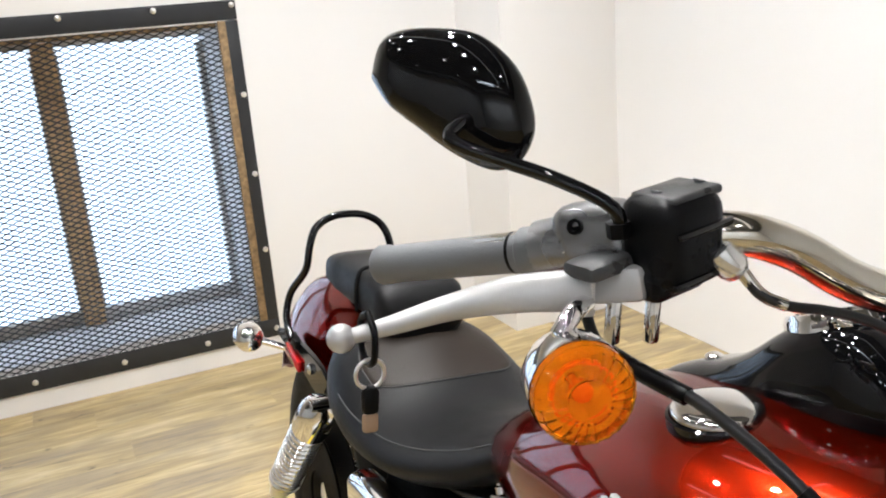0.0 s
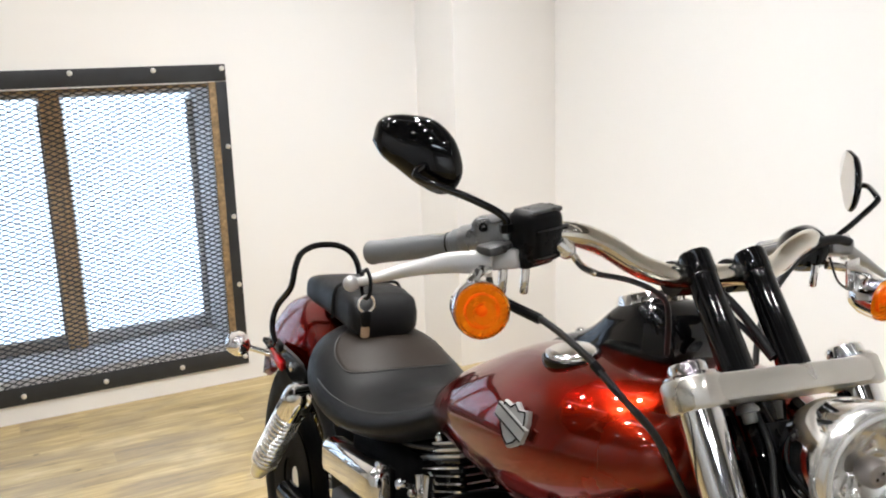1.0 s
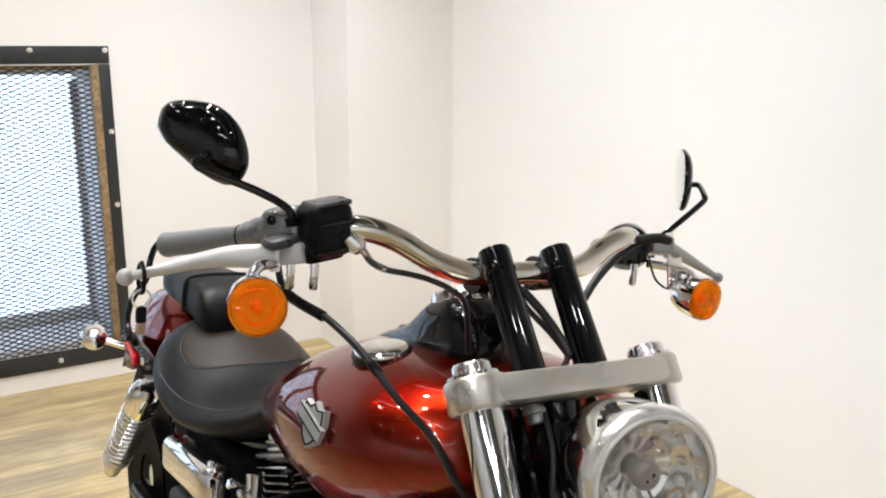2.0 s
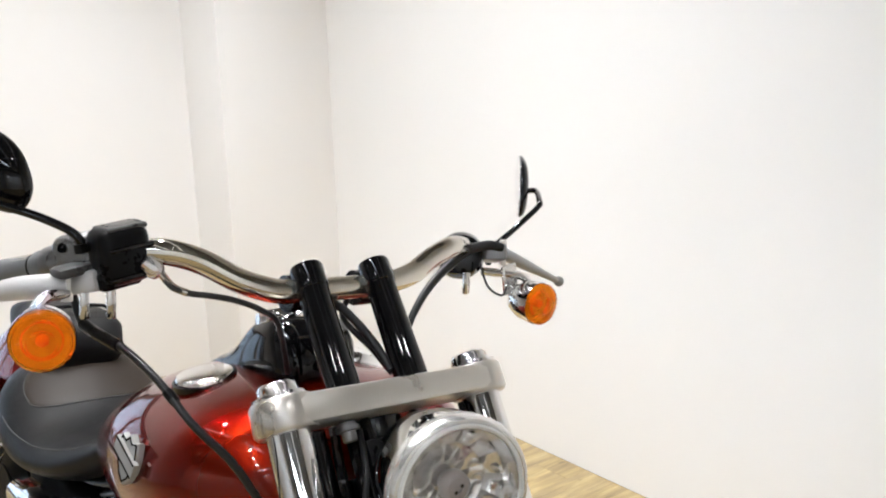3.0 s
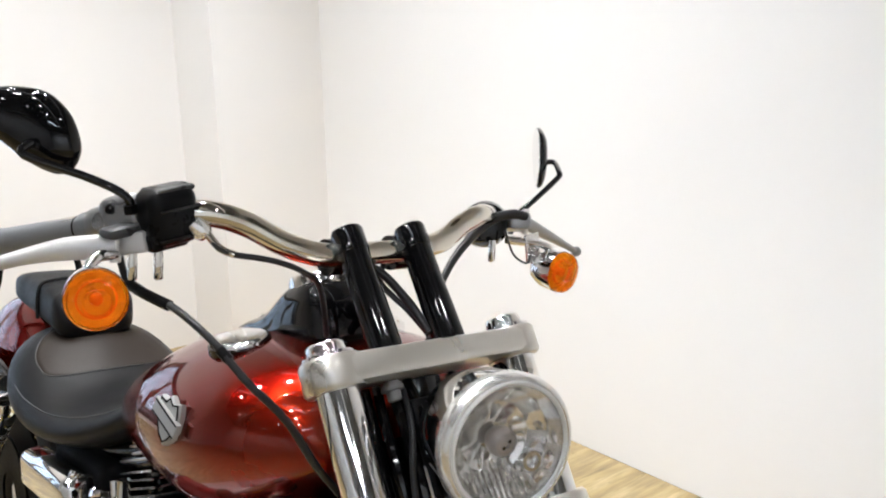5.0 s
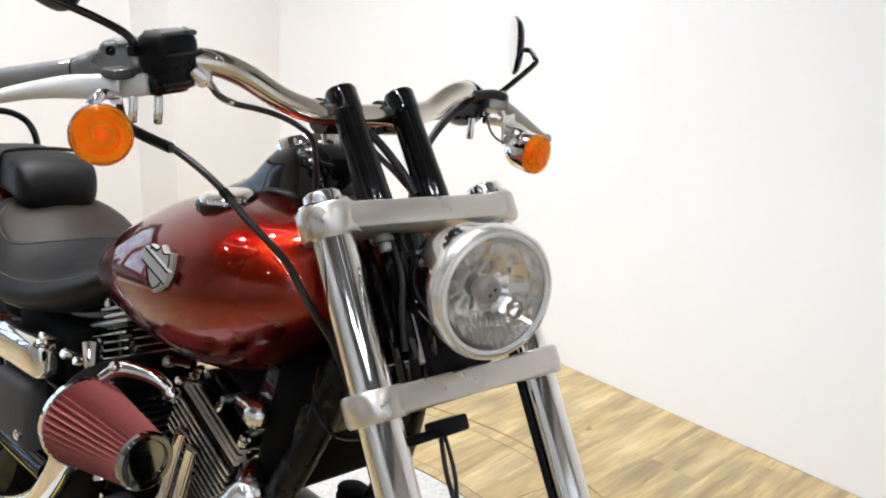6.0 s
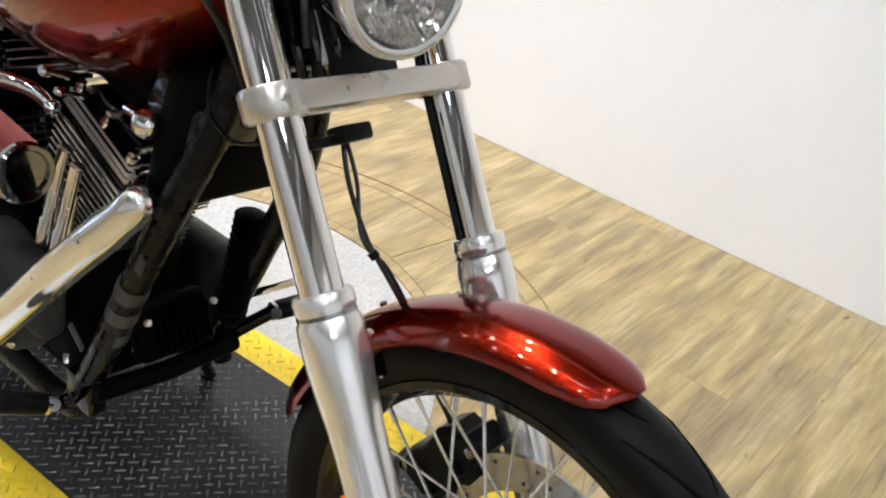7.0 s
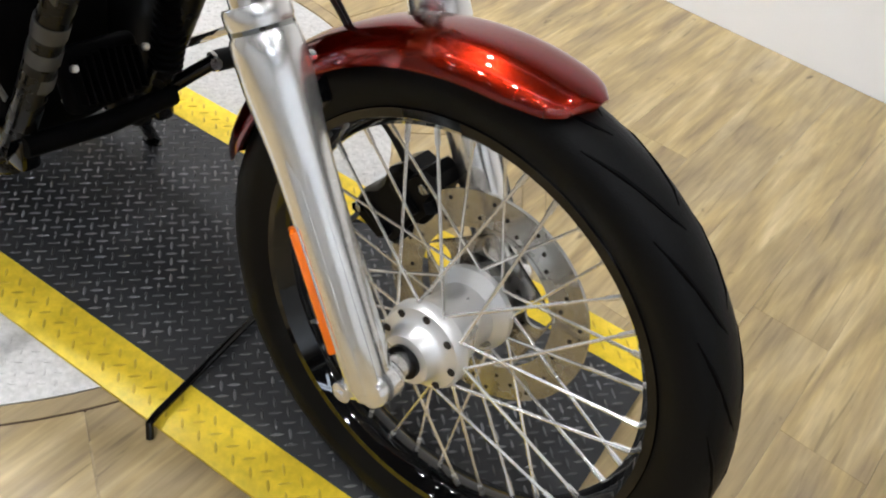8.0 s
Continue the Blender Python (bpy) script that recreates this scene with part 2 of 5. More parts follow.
    nt.links.new(crack.outputs["Fac"], cr.inputs["Value"])
    worn = nt.nodes.new("ShaderNodeMath")
    worn.operation = "MULTIPLY"
    nt.links.new(kr.outputs[0], worn.inputs[0])
    nt.links.new(cr.outputs[0], worn.inputs[1])
    mul0 = nt.nodes.new("ShaderNodeMath")
    mul0.operation = "MULTIPLY"
    nt.links.new(tone.outputs[0], mul0.inputs[0])
    nt.links.new(worn.outputs[0], mul0.inputs[1])
    mul = nt.nodes.new("ShaderNodeMath")
    mul.operation = "MULTIPLY"
    nt.links.new(mul0.outputs[0], mul.inputs[0])
    nt.links.new(fine.outputs[0], mul.inputs[1])
    last = nt.nodes.new("ShaderNodeVectorMath")
    last.operation = "SCALE"
    nt.links.new(grey.outputs["Result"], last.inputs[0])
    nt.links.new(mul.outputs[0], last.inputs["Scale"])
    nt.links.new(last.outputs[0], p.inputs["Base Color"])
    p.inputs["Roughness"].default_value = 0.42
    bp = nt.nodes.new("ShaderNodeBump")
    bp.inputs["Strength"].default_value, bp.inputs["Distance"].default_value = 0.25, 0.001
    nt.links.new(grain.outputs["Fac"], bp.inputs["Height"])
    nt.links.new(bp.outputs[0], p.inputs["Normal"])
    return m


WOOD = wood_material()


# ---------------------------------------------------------------- mesh helpers
class Geo:
    """Gathers vertices and faces of one part."""

    def __init__(self):
        self.v, self.f = [], []

    def add(self, verts, faces):
        n = len(self.v)
        self.v += [tuple(p) for p in verts]
        self.f += [tuple(i + n for i in face) for face in faces]
        return self

    def rings(self, rings, closed=False, caps=True, round_ring=True):
        n = len(rings[0])
        verts = [p for r in rings for p in r]
        faces = []
        last = len(rings) if closed else len(rings) - 1
        span = n if round_ring else n - 1
        for i in range(last):
            a, b = i * n, ((i + 1) % len(rings)) * n
            for j in range(span):
                k = (j + 1) % n
                faces.append((a + j, a + k, b + k, b + j))
        if caps and not closed:
            faces.append(tuple(range(n - 1, -1, -1)))
            faces.append(tuple(range((len(rings) - 1) * n, len(rings) * n)))
        return self.add(verts, faces)

    def tube(self, pts, r, seg=12, smooth=0, caps=True):
        """A round bar along points; smooth: steps put between them."""
        pts = [Vector(p) for p in pts]
        radii = list(r) if isinstance(r, (list, tuple)) else [r] * len(pts)
        if smooth:
            pts, radii = spline(pts, radii, smooth)
        rings, up = [], None
        for i, p in enumerate(pts):
            d = (pts[min(i + 1, len(pts) - 1)] - pts[max(i - 1, 0)]).normalized()
            if up is None:
                up = d.orthogonal().normalized()
            up = (up - d * up.dot(d)).normalized()
            side = d.cross(up)
            rings.append([p + (up * math.cos(a) + side * math.sin(a)) * radii[i] for a in (2 * math.pi * j / seg for j in range(seg))])
        return self.rings(rings, caps=caps)

    def lathe(self, profile, origin, axis, seg=32, closed=False, caps=True):
        """profile: (along, radius) pairs round the axis."""
        axis = Vector(axis).normalized()
        up = axis.orthogonal().normalized()
        side = axis.cross(up)
        o = Vector(origin)
        rings = [[o + axis * h + (up * math.cos(a) + side * math.sin(a)) * max(r, 1e-4) for a in (2 * math.pi * j / seg for j in range(seg))] for h, r in profile]
        return self.rings(rings, closed=closed, caps=caps)

    def box(self, centre, size, bevel=0.003, m=None, seg=2):
        bm = bmesh.new()
        bmesh.ops.create_cube(bm, size=1)
        bmesh.ops.scale(bm, vec=size, verts=bm.verts)
        if bevel:
            bmesh.ops.bevel(bm, geom=bm.edges[:], offset=min(bevel, min(size) * 0.45), segments=seg, profile=0.5, affect="EDGES")
        if m is not None:
            bmesh.ops.transform(bm, matrix=m, verts=bm.verts)
        bmesh.ops.translate(bm, vec=centre, verts=bm.verts)
        bm.verts.index_update()
        self.add([v.co.copy() for v in bm.verts], [[v.index for v in f.verts] for f in bm.faces])
        bm.free()
        return self

    def moved(self, m):
        self.v = [m @ Vector(p) for p in self.v]
        return self

    def slab(self, outline, m, thick, bevel=0.0):
        """A flat outline in the plane of m (its x, y), thick along its z, with rims rounded by bevel."""
        rings = []
        c = Vector((sum(p[0] for p in outline) / len(outline), sum(p[1] for p in outline) / len(outline)))
        steps = [(0, 1), (thick, 1)] if not bevel else [(0, 1), (thick - bevel, 1), (thick, 0)]
        for h, full in steps:
            ring = []
            for x, y in outline:
                d = Vector((x, y)) - c
                q = Vector((x, y)) if full else c + d * max(0.0, 1 - bevel / max(d.length, 1e-5))
                ring.append(m @ Vector((q.x, q.y, h)))
            rings.append(ring)
        return self.rings(rings)

    def ball(self, centre, r, seg=16, squash=(1, 1, 1)):
        n = max(6, seg // 2)
        rings = []
        for i in range(n + 1):
            a = math.pi * i / n
            rr = max(math.sin(a), 1e-3)
            rings.append([(centre[0] + squash[0] * r * rr * math.cos(b), centre[1] + squash[1] * r * rr * math.sin(b), centre[2] - squash[2] * r * math.cos(a))
                          for b in (2 * math.pi * j / seg for j in range(seg))])
        return self.rings(rings)

    def mesh(self, name, mat, sharp=38):
        me = bpy.data.meshes.new(name)
        me.from_pydata([tuple(p) for p in self.v], [], self.f)
        me.validate()
        bm = bmesh.new()
        bm.from_mesh(me)
        bmesh.ops.recalc_face_normals(bm, faces=bm.faces)
        bm.to_mesh(me)
        bm.free()
        me.polygons.foreach_set("use_smooth", [True] * len(me.polygons))
        me.set_sharp_from_angle(angle=radians(sharp))
        me.materials.append(mat)
        return me


def spline(pts, radii, steps):
    """Points of a smooth curve through the given ones."""
    out, rad = [], []
    for i in range(len(pts) - 1):
        p0, p1, p2, p3 = pts[max(i - 1, 0)], pts[i], pts[i + 1], pts[min(i + 2, len(pts) - 1)]
        for k in range(steps):
            t = k / steps
            out.append(0.5 * (2 * p1 + (p2 - p0) * t + (2 * p0 - 5 * p1 + 4 * p2 - p3) * t * t + (3 * p1 - p0 - 3 * p2 + p3) * t ** 3))
            rad.append(radii[i] * (1 - t) + radii[i + 1] * t)
    return out + [pts[-1]], rad + [radii[-1]]


def frame_of(origin, x, y):
    """A matrix at origin with the given x and y ways; z is square to both."""
    x = Vector(x).normalized()
    z = x.cross(Vector(y)).normalized()
    y = z.cross(x)
    return Matrix.Translation(origin) @ Matrix((x, y, z)).transposed().to_4x4()


def thing(name, label, category, m=None, group="", kind=""):
    ob = tagged(new(name), label, category, group, kind)
    ob.empty_display_size = 0.1
    if m is not None:
        ob.matrix_world = m
    return ob


def part(name, geo, mat, parent, label="", sharp=38):
    ob = new(name, geo.mesh(name, mat, sharp))
    ob.parent = parent
    return tagged(ob, label)


def alone(name, geo, mat, label, category, m=None, group="", kind="", sharp=38):
    ob = tagged(new(name, geo.mesh(name, mat, sharp)), label, category, group, kind)
    if m is not None:
        ob.matrix_world = m
    return ob


def interp(table, x):
    """Smoothed lookup in rows of (x, values...), x rising."""
    xs = [r[0] for r in table]
    return [float(np.interp(x, xs, [r[i] for r in table])) for i in range(1, len(table[0]))]

# ---------------------------------------------------------------- the room (p: away from the window wall, q: towards the side wall)
WIN_P, SIDE_Q, PIER_P, PIER_Q = -3.58, 1.70, -3.20, 1.165
BACK_P, FAR_Q = 4.2, -5.2
WIN_Q0, WIN_Q1, WIN_Z0, WIN_Z1 = -2.02, 0.20, 0.155, 1.355     # the clear opening


def wall_piece(name, boxes, label, mat=WALL):
    g = Geo()
    for p0, p1, q0, q1, z0, z1 in boxes:
        g.box(((p0 + p1) / 2, (q0 + q1) / 2, (z0 + z1) / 2), (p1 - p0, q1 - q0, z1 - z0), 0)
    return alone(name, g, mat, label, "wall", ROOM, kind="structure")


wall_piece("wall_west", [
    (WIN_P - 0.45, WIN_P, WIN_Q1, SIDE_Q, 0, CEILING), (WIN_P - 0.45, WIN_P, -2.4, WIN_Q0, 0, CEILING),
    (WIN_P - 0.45, WIN_P, WIN_Q0, WIN_Q1, 0, WIN_Z0), (WIN_P - 0.45, WIN_P, WIN_Q0, WIN_Q1, WIN_Z1, CEILING)],
    "smooth off-white painted wall with a low window")
wall_piece("wall_west_hall", [(WIN_P - 0.45, WIN_P, FAR_Q, -2.4, 0, CEILING)], "plain pale grey painted wall", HALL_WALL)
wall_piece("wall_north", [(WIN_P - 0.25, BACK_P + 0.2, SIDE_Q, SIDE_Q + 0.2, 0, CEILING)], "smooth white painted side wall")
wall_piece("wall_pier", [(WIN_P, PIER_P, PIER_Q, SIDE_Q, 0, CEILING)], "boxed-out white painted pier in the corner")
wall_piece("wall_south", [(WIN_P - 0.25, BACK_P + 0.2, FAR_Q - 0.2, FAR_Q, 0, CEILING)], "plain pale grey painted wall", HALL_WALL)
wall_piece("wall_east", [(BACK_P, BACK_P + 0.2, FAR_Q, SIDE_Q, 0, CEILING)], "plain pale grey painted wall", EAST_WALL)
g = Geo().box(((WIN_P + BACK_P) / 2, (FAR_Q + SIDE_Q) / 2, CEILING + 0.06), (BACK_P - WIN_P + 0.6, SIDE_Q - FAR_Q + 0.6, 0.12), 0)
alone("ceiling", g, CEIL, "plain dark grey painted ceiling", "ceiling", ROOM, kind="structure")
g = Geo().box(((WIN_P + BACK_P) / 2, (FAR_Q + SIDE_Q) / 2, -0.036), (BACK_P - WIN_P + 0.6, SIDE_Q - FAR_Q + 0.6, 0.06), 0)
floor = alone("floor", g, JOINT, "washed oak plank floor", "floor", ROOM, kind="structure")

# ground outside, below the window, and the hazy bright distance
g = Geo().box((-120, 0, -0.35), (400, 400, 0.1), 0)
alone("ground", g, PLATE, "pale paved ground outside the window", "ground", kind="structure")
DAYLIGHT = glowing("hazy daylight", (0.80, 0.90, 1.0), 0.7)
g = Geo().box((WIN_P - 1.3, -1.0, 1.3), (0.05, 7.0, 3.4), 0)
alone("backdrop", g, DAYLIGHT, "bright hazy daylight beyond the window", "sky", ROOM, kind="structure")


def build_window():
    """Low window: steel strip frame with bolts, expanded mesh, deep timber reveal, two timber sashes."""
    w = thing("window_1", "low timber window behind a black expanded steel guard", "window", ROOM, kind="structure")
    o0, o1, b0, b1 = WIN_Q0 - 0.055, WIN_Q1 + 0.055, WIN_Z0 - 0.075, WIN_Z1 + 0.07
    face = WIN_P + 0.004
    strip = [((o0 + o1) / 2, b1 - 0.035, o1 - o0, 0.07), ((o0 + o1) / 2, b0 + 0.038, o1 - o0, 0.076)]
    for q, z, sq, sz in strip:
        part("guard_frame", Geo().box((face, q, z), (0.008, sq, sz), 0.001), STEEL_FRAME, w)
    for q in (o0 + 0.0225, o1 - 0.0225):
        part("guard_frame", Geo().box((face, q, (b0 + b1) / 2), (0.008, 0.045, b1 - b0 - 0.147), 0.001), STEEL_FRAME, w)
    # angle lip standing in from the strips
    lip = Geo().box((face - 0.012, (o0 + o1) / 2, b1 - 0.074), (0.03, o1 - o0 - 0.1, 0.006), 0.001)
    part("frame_lip", lip, ALLOY, w, "bright edge of the guard frame")
    bolt = Geo().lathe([(0, 0.011), (0.004, 0.011), (0.007, 0.006)], (0, 0, 0), (1, 0, 0), 10).mesh("bolt", ALLOY)
    spots = [(0.240 - (0.283 + 0.32 * (i - 1) if i else 0.0), z) for i in range(8) for z in (1.408, 0.115)] + [(0.240, z) for z in (1.075, 0.765, 0.455)]
    for q, z in spots:
        if q > o0 + 0.01:
            ob = new("bolt", bolt)
            ob.parent = w
            ob.matrix_local = Matrix.Translation((face + 0.004, q, z))
    # timber strip between the steel and the mesh, and the timber reveal
    part("trim_strip", Geo().box((WIN_P + 0.002, WIN_Q1 - 0.006, (WIN_Z0 + WIN_Z1) / 2), (0.012, 0.031, WIN_Z1 - WIN_Z0 - 0.004), 0.003), TRIM_TIMBER, w, "mottled brown timber strip")
    d0, d1 = WIN_P - 0.42, WIN_P - 0.006
    dm, dl = (d0 + d1) / 2, d1 - d0
    for q, nm in ((WIN_Q1 - 0.012, "jamb"), (WIN_Q0 + 0.012, "jamb")):
        part(nm, Geo().box((dm, q, (WIN_Z0 + WIN_Z1) / 2), (dl, 0.024, WIN_Z1 - WIN_Z0), 0.003), SILL_PAINT, w, "worn pale grey jamb")
    part("head", Geo().box((dm, (WIN_Q0 + WIN_Q1) / 2, WIN_Z1 - 0.012), (dl, WIN_Q1 - WIN_Q0 - 0.05, 0.024), 0.003), TRIM_TIMBER, w)
    part("sill", Geo().box((dm, (WIN_Q0 + WIN_Q1) / 2, WIN_Z0 + 0.014), (dl, WIN_Q1 - WIN_Q0 - 0.05, 0.028), 0.004), SILL_PAINT, w, "worn pale grey sill")
    # sashes: timber posts between panes
    gp = WIN_P - 0.37
    for q in (-0.43, -1.06, -1.69):
        part("mullion", Geo().box((gp + 0.03, q, (WIN_Z0 + WIN_Z1) / 2), (0.06, 0.083, WIN_Z1 - WIN_Z0 - 0.06), 0.004), OLD_TIMBER, w, "brown timber mullion")
    edges = [WIN_Q1 - 0.024, -0.39, -0.47, -1.02, -1.10, -1.65, -1.73, WIN_Q0 + 0.024]
    for a, b in zip(edges[0::2], edges[1::2]):
        z0, z1 = WIN_Z0 + 0.03, WIN_Z1 - 0.026
        sash = Geo()
        sash.box((gp, (a + b) / 2, z0 + 0.026), (0.04, a - b, 0.052), 0.003)
        sash.box((gp, (a + b) / 2, z1 - 0.012), (0.04, a - b, 0.024), 0.003)
        ws = 0.026 if a > 0 else 0.010
        sash.box((gp, a - ws / 2, (z0 + z1) / 2), (0.04, ws, z1 - z0 - 0.105), 0.003)
        sash.box((gp, b + 0.005, (z0 + z1) / 2), (0.04, 0.01, z1 - z0 - 0.105), 0.003)
        s = part("sash", sash, SASH_PAINT if a > 0 else GREY_TIMBER, w, "greyed timber sash")
        pane = part("pane", Geo().box((gp, (a + b) / 2, (z0 + z1) / 2), (0.004, a - b - 0.03, z1 - z0 - 0.06), 0), PANE, s, "clear glass pane")
        pane.visible_shadow = False
    # expanded mesh: flat zigzag strands that touch their neighbours
    mesh = Geo()
    pq, pz, t = 0.0475, 0.0205, 0.0043
    rows = int((b1 - b0 - 0.11) / pz)
    cols = int((o1 - o0 - 0.06) / pq)
    zb, qb = b0 + 0.05, o0 + 0.03
    for r in range(rows + 1):
        for c in range(cols):
            q, z = qb + c * pq, zb + r * pz
            for (qa, za), (qc, zc) in (((q, z), (q + pq / 2, z + pz / 2)), ((q + pq / 2, z + pz / 2), (q + pq, z)),
                                      ((q, z), (q + pq / 2, z - pz / 2)), ((q + pq / 2, z - pz / 2), (q + pq, z))):
                if r == 0 and zc < z:
                    continue
                x = WIN_P - 0.004
                mesh.add([(x, qa, za - t / 2), (x, qc, zc - t / 2), (x, qc, zc + t / 2), (x, qa, za + t / 2),
                          (x - 0.003, qa, za - t / 2 + 0.001), (x - 0.003, qc, zc - t / 2 + 0.001), (x - 0.003, qc, zc + t / 2 + 0.001), (x - 0.003, qa, za + t / 2 + 0.001)],
                         [(0, 1, 2, 3), (7, 6, 5, 4), (0, 4, 5, 1), (3, 2, 6, 7)])
    tagged(part("guard_mesh", mesh, WIRE, w, "black diamond expanded steel mesh"), kind="stuff")
    return w


build_window()

# ceiling lamps: spots over the bike and one twin tube
SPOTS = [(-2.6, -2.4), (-1.5, -2.1), (-0.3, -2.3), (0.9, -1.6), (1.9, -2.6), (1.2, -3.8), (-0.6, -3.7), (-2.0, -3.9), (2.6, -0.9), (1.3, 0.2), (0.1, -1.2),
         (-2.95, -0.95), (-2.8, -0.15), (-2.25, -1.35), (-2.3, -0.6), (-2.1, 0.35), (-1.55, -1.0), (-1.4, -0.2), (-1.5, 0.55), (-0.7, -0.8)]
LAMP_GLOW = glowing("lamp glow", (1.0, 0.96, 0.90), 30.0)
LAMP_DULL = glowing("strip lamp glow", (1.0, 0.97, 0.93), 1.5)


def spot_fixture():
    lamp = thing("ceiling_spot", "small white ceiling spotlight, switched on", "ceiling lamp", group="ceiling spotlights")
    part("housing", Geo().lathe([(0, 0.07), (0.10, 0.07), (0.10, 0.064), (0.03, 0.06)], (0, 0, -0.10), (0, 0, 1), 20), SILVER_PAINT, lamp)
    part("bulb", Geo().lathe([(0, 0.059), (0.006, 0.055)], (0, 0, -0.092), (0, 0, 1), 20), LAMP_GLOW, lamp, "glowing bulb face")
    return lamp


first = spot_fixture()
for i, (x, y) in enumerate(SPOTS):
    m = Matrix.Translation((x, y, CEILING))
    if i == 0:
        first.matrix_world = m
    else:
        copy_thing(first, m)
    area_lamp("spot_light", pose(x, y, CEILING - 0.115), 0.11, SPOT_POWER * (0.4 if x < -2.2 or x > 1.0 else 1.0 if y > -0.5 else 0.3) if y > -1.25 else FRONT_POWER if (x, y) == (0.9, -1.6) else HALL_POWER, (1.0, 0.94, 0.855)).data.spread = radians(125)
# daylight through the window
area_lamp("window_light", ROOM @ pose(WIN_P - 0.52, (WIN_Q0 + WIN_Q1) / 2, (WIN_Z0 + WIN_Z1) / 2, 0, -90, 0), WIN_Z1 - WIN_Z0, DAY_POWER, (0.70, 0.85, 1.0), WIN_Q1 - WIN_Q0, "RECTANGLE")
# linear lamps: the hall tube pair, and unseen fill lamps added to brighten walls
for nm, eye, target, long, power, spread in (("wash_light", (-0.25, -0.6, 3.12), (-0.25, 1.70, 0.75), 5.95, 12.0, 62), ("base_light", (-0.4, 0.75, 3.16), (-0.4, 1.70, 0.19), 5.4, 2.2, 14),
                                          ("west_light", (-1.9, 0.55, 3.12), (-3.58, 0.62, 0.70), 1.0, 1.9, 50),
                                          ("tube_light", (2.3, -1.9, 3.16), (0.2, -0.2, 0.7), 1.2, 4.0, 170), ("tube_light", (2.3, -2.2, 3.16), (0.2, -0.5, 0.7), 1.2, 4.0, 170),
                                          # added fills: brighten the unseen east and south walls mirrored in the chrome
                                          ("hall_light", (3.3, -1.8, 3.16), (4.2, -1.8, 1.7), 4.4, 46.0, 95), ("hall_light", (0.3, -4.4, 3.16), (0.3, -5.2, 1.7), 7.0, 24.0, 95)):
    bar_m = look(eye, target)
    strip_lamp = thing("linear_lamp", "long white linear ceiling lamp added out of view, switched on", "ceiling lamp", bar_m, "linear ceiling lamps")
    part("housing", Geo().box((0, 0, 0.035), (long, 0.09, 0.06), 0.006), SILVER_PAINT, strip_lamp)
    part("diffuser", Geo().box((0, 0, 0.002), (long - 0.04, 0.07, 0.004), 0.001), LAMP_DULL, strip_lamp, "glowing strip")
    for x in (-long * 0.4, long * 0.4):
        part("hanger", Geo().box((x, 0.0, 0.10), (0.02, 0.02, 0.08), 0.003), SILVER_PAINT, strip_lamp)
    strip = area_lamp(nm, bar_m @ Matrix.Translation((0, 0, -0.004)), long, power, (0.88, 0.94, 1.0), 0.06, "RECTANGLE")
    strip.data.spread = radians(spread)

# ---------------------------------------------------------------- the motorcycle (x ahead, y to its left, z up; leaning on its stand)
LEAN = -6.18
bike = thing("motorcycle", "candy red cruiser motorcycle with chrome fork, leaning on its stand", "motorcycle", pose(0, 0, 0.011, LEAN, 0, 0))
AXLE, REAR_AXLE = Vector((0, 0, 0.345)), Vector((-1.84, 0, 0.332))
RAKE = radians(31.58)
UP_FORK, AHEAD_FORK = Vector((-math.sin(RAKE), 0, math.cos(RAKE))), Vector((math.cos(RAKE), 0, math.sin(RAKE)))
LEG_Y = 0.133


def on_fork(u, y, n=0.0):
    """A place u metres up the fork from the axle, y to the left, n ahead of the legs."""
    return AXLE + UP_FORK * u + AHEAD_FORK * (n - 0.0135) + Vector((0, y, 0))


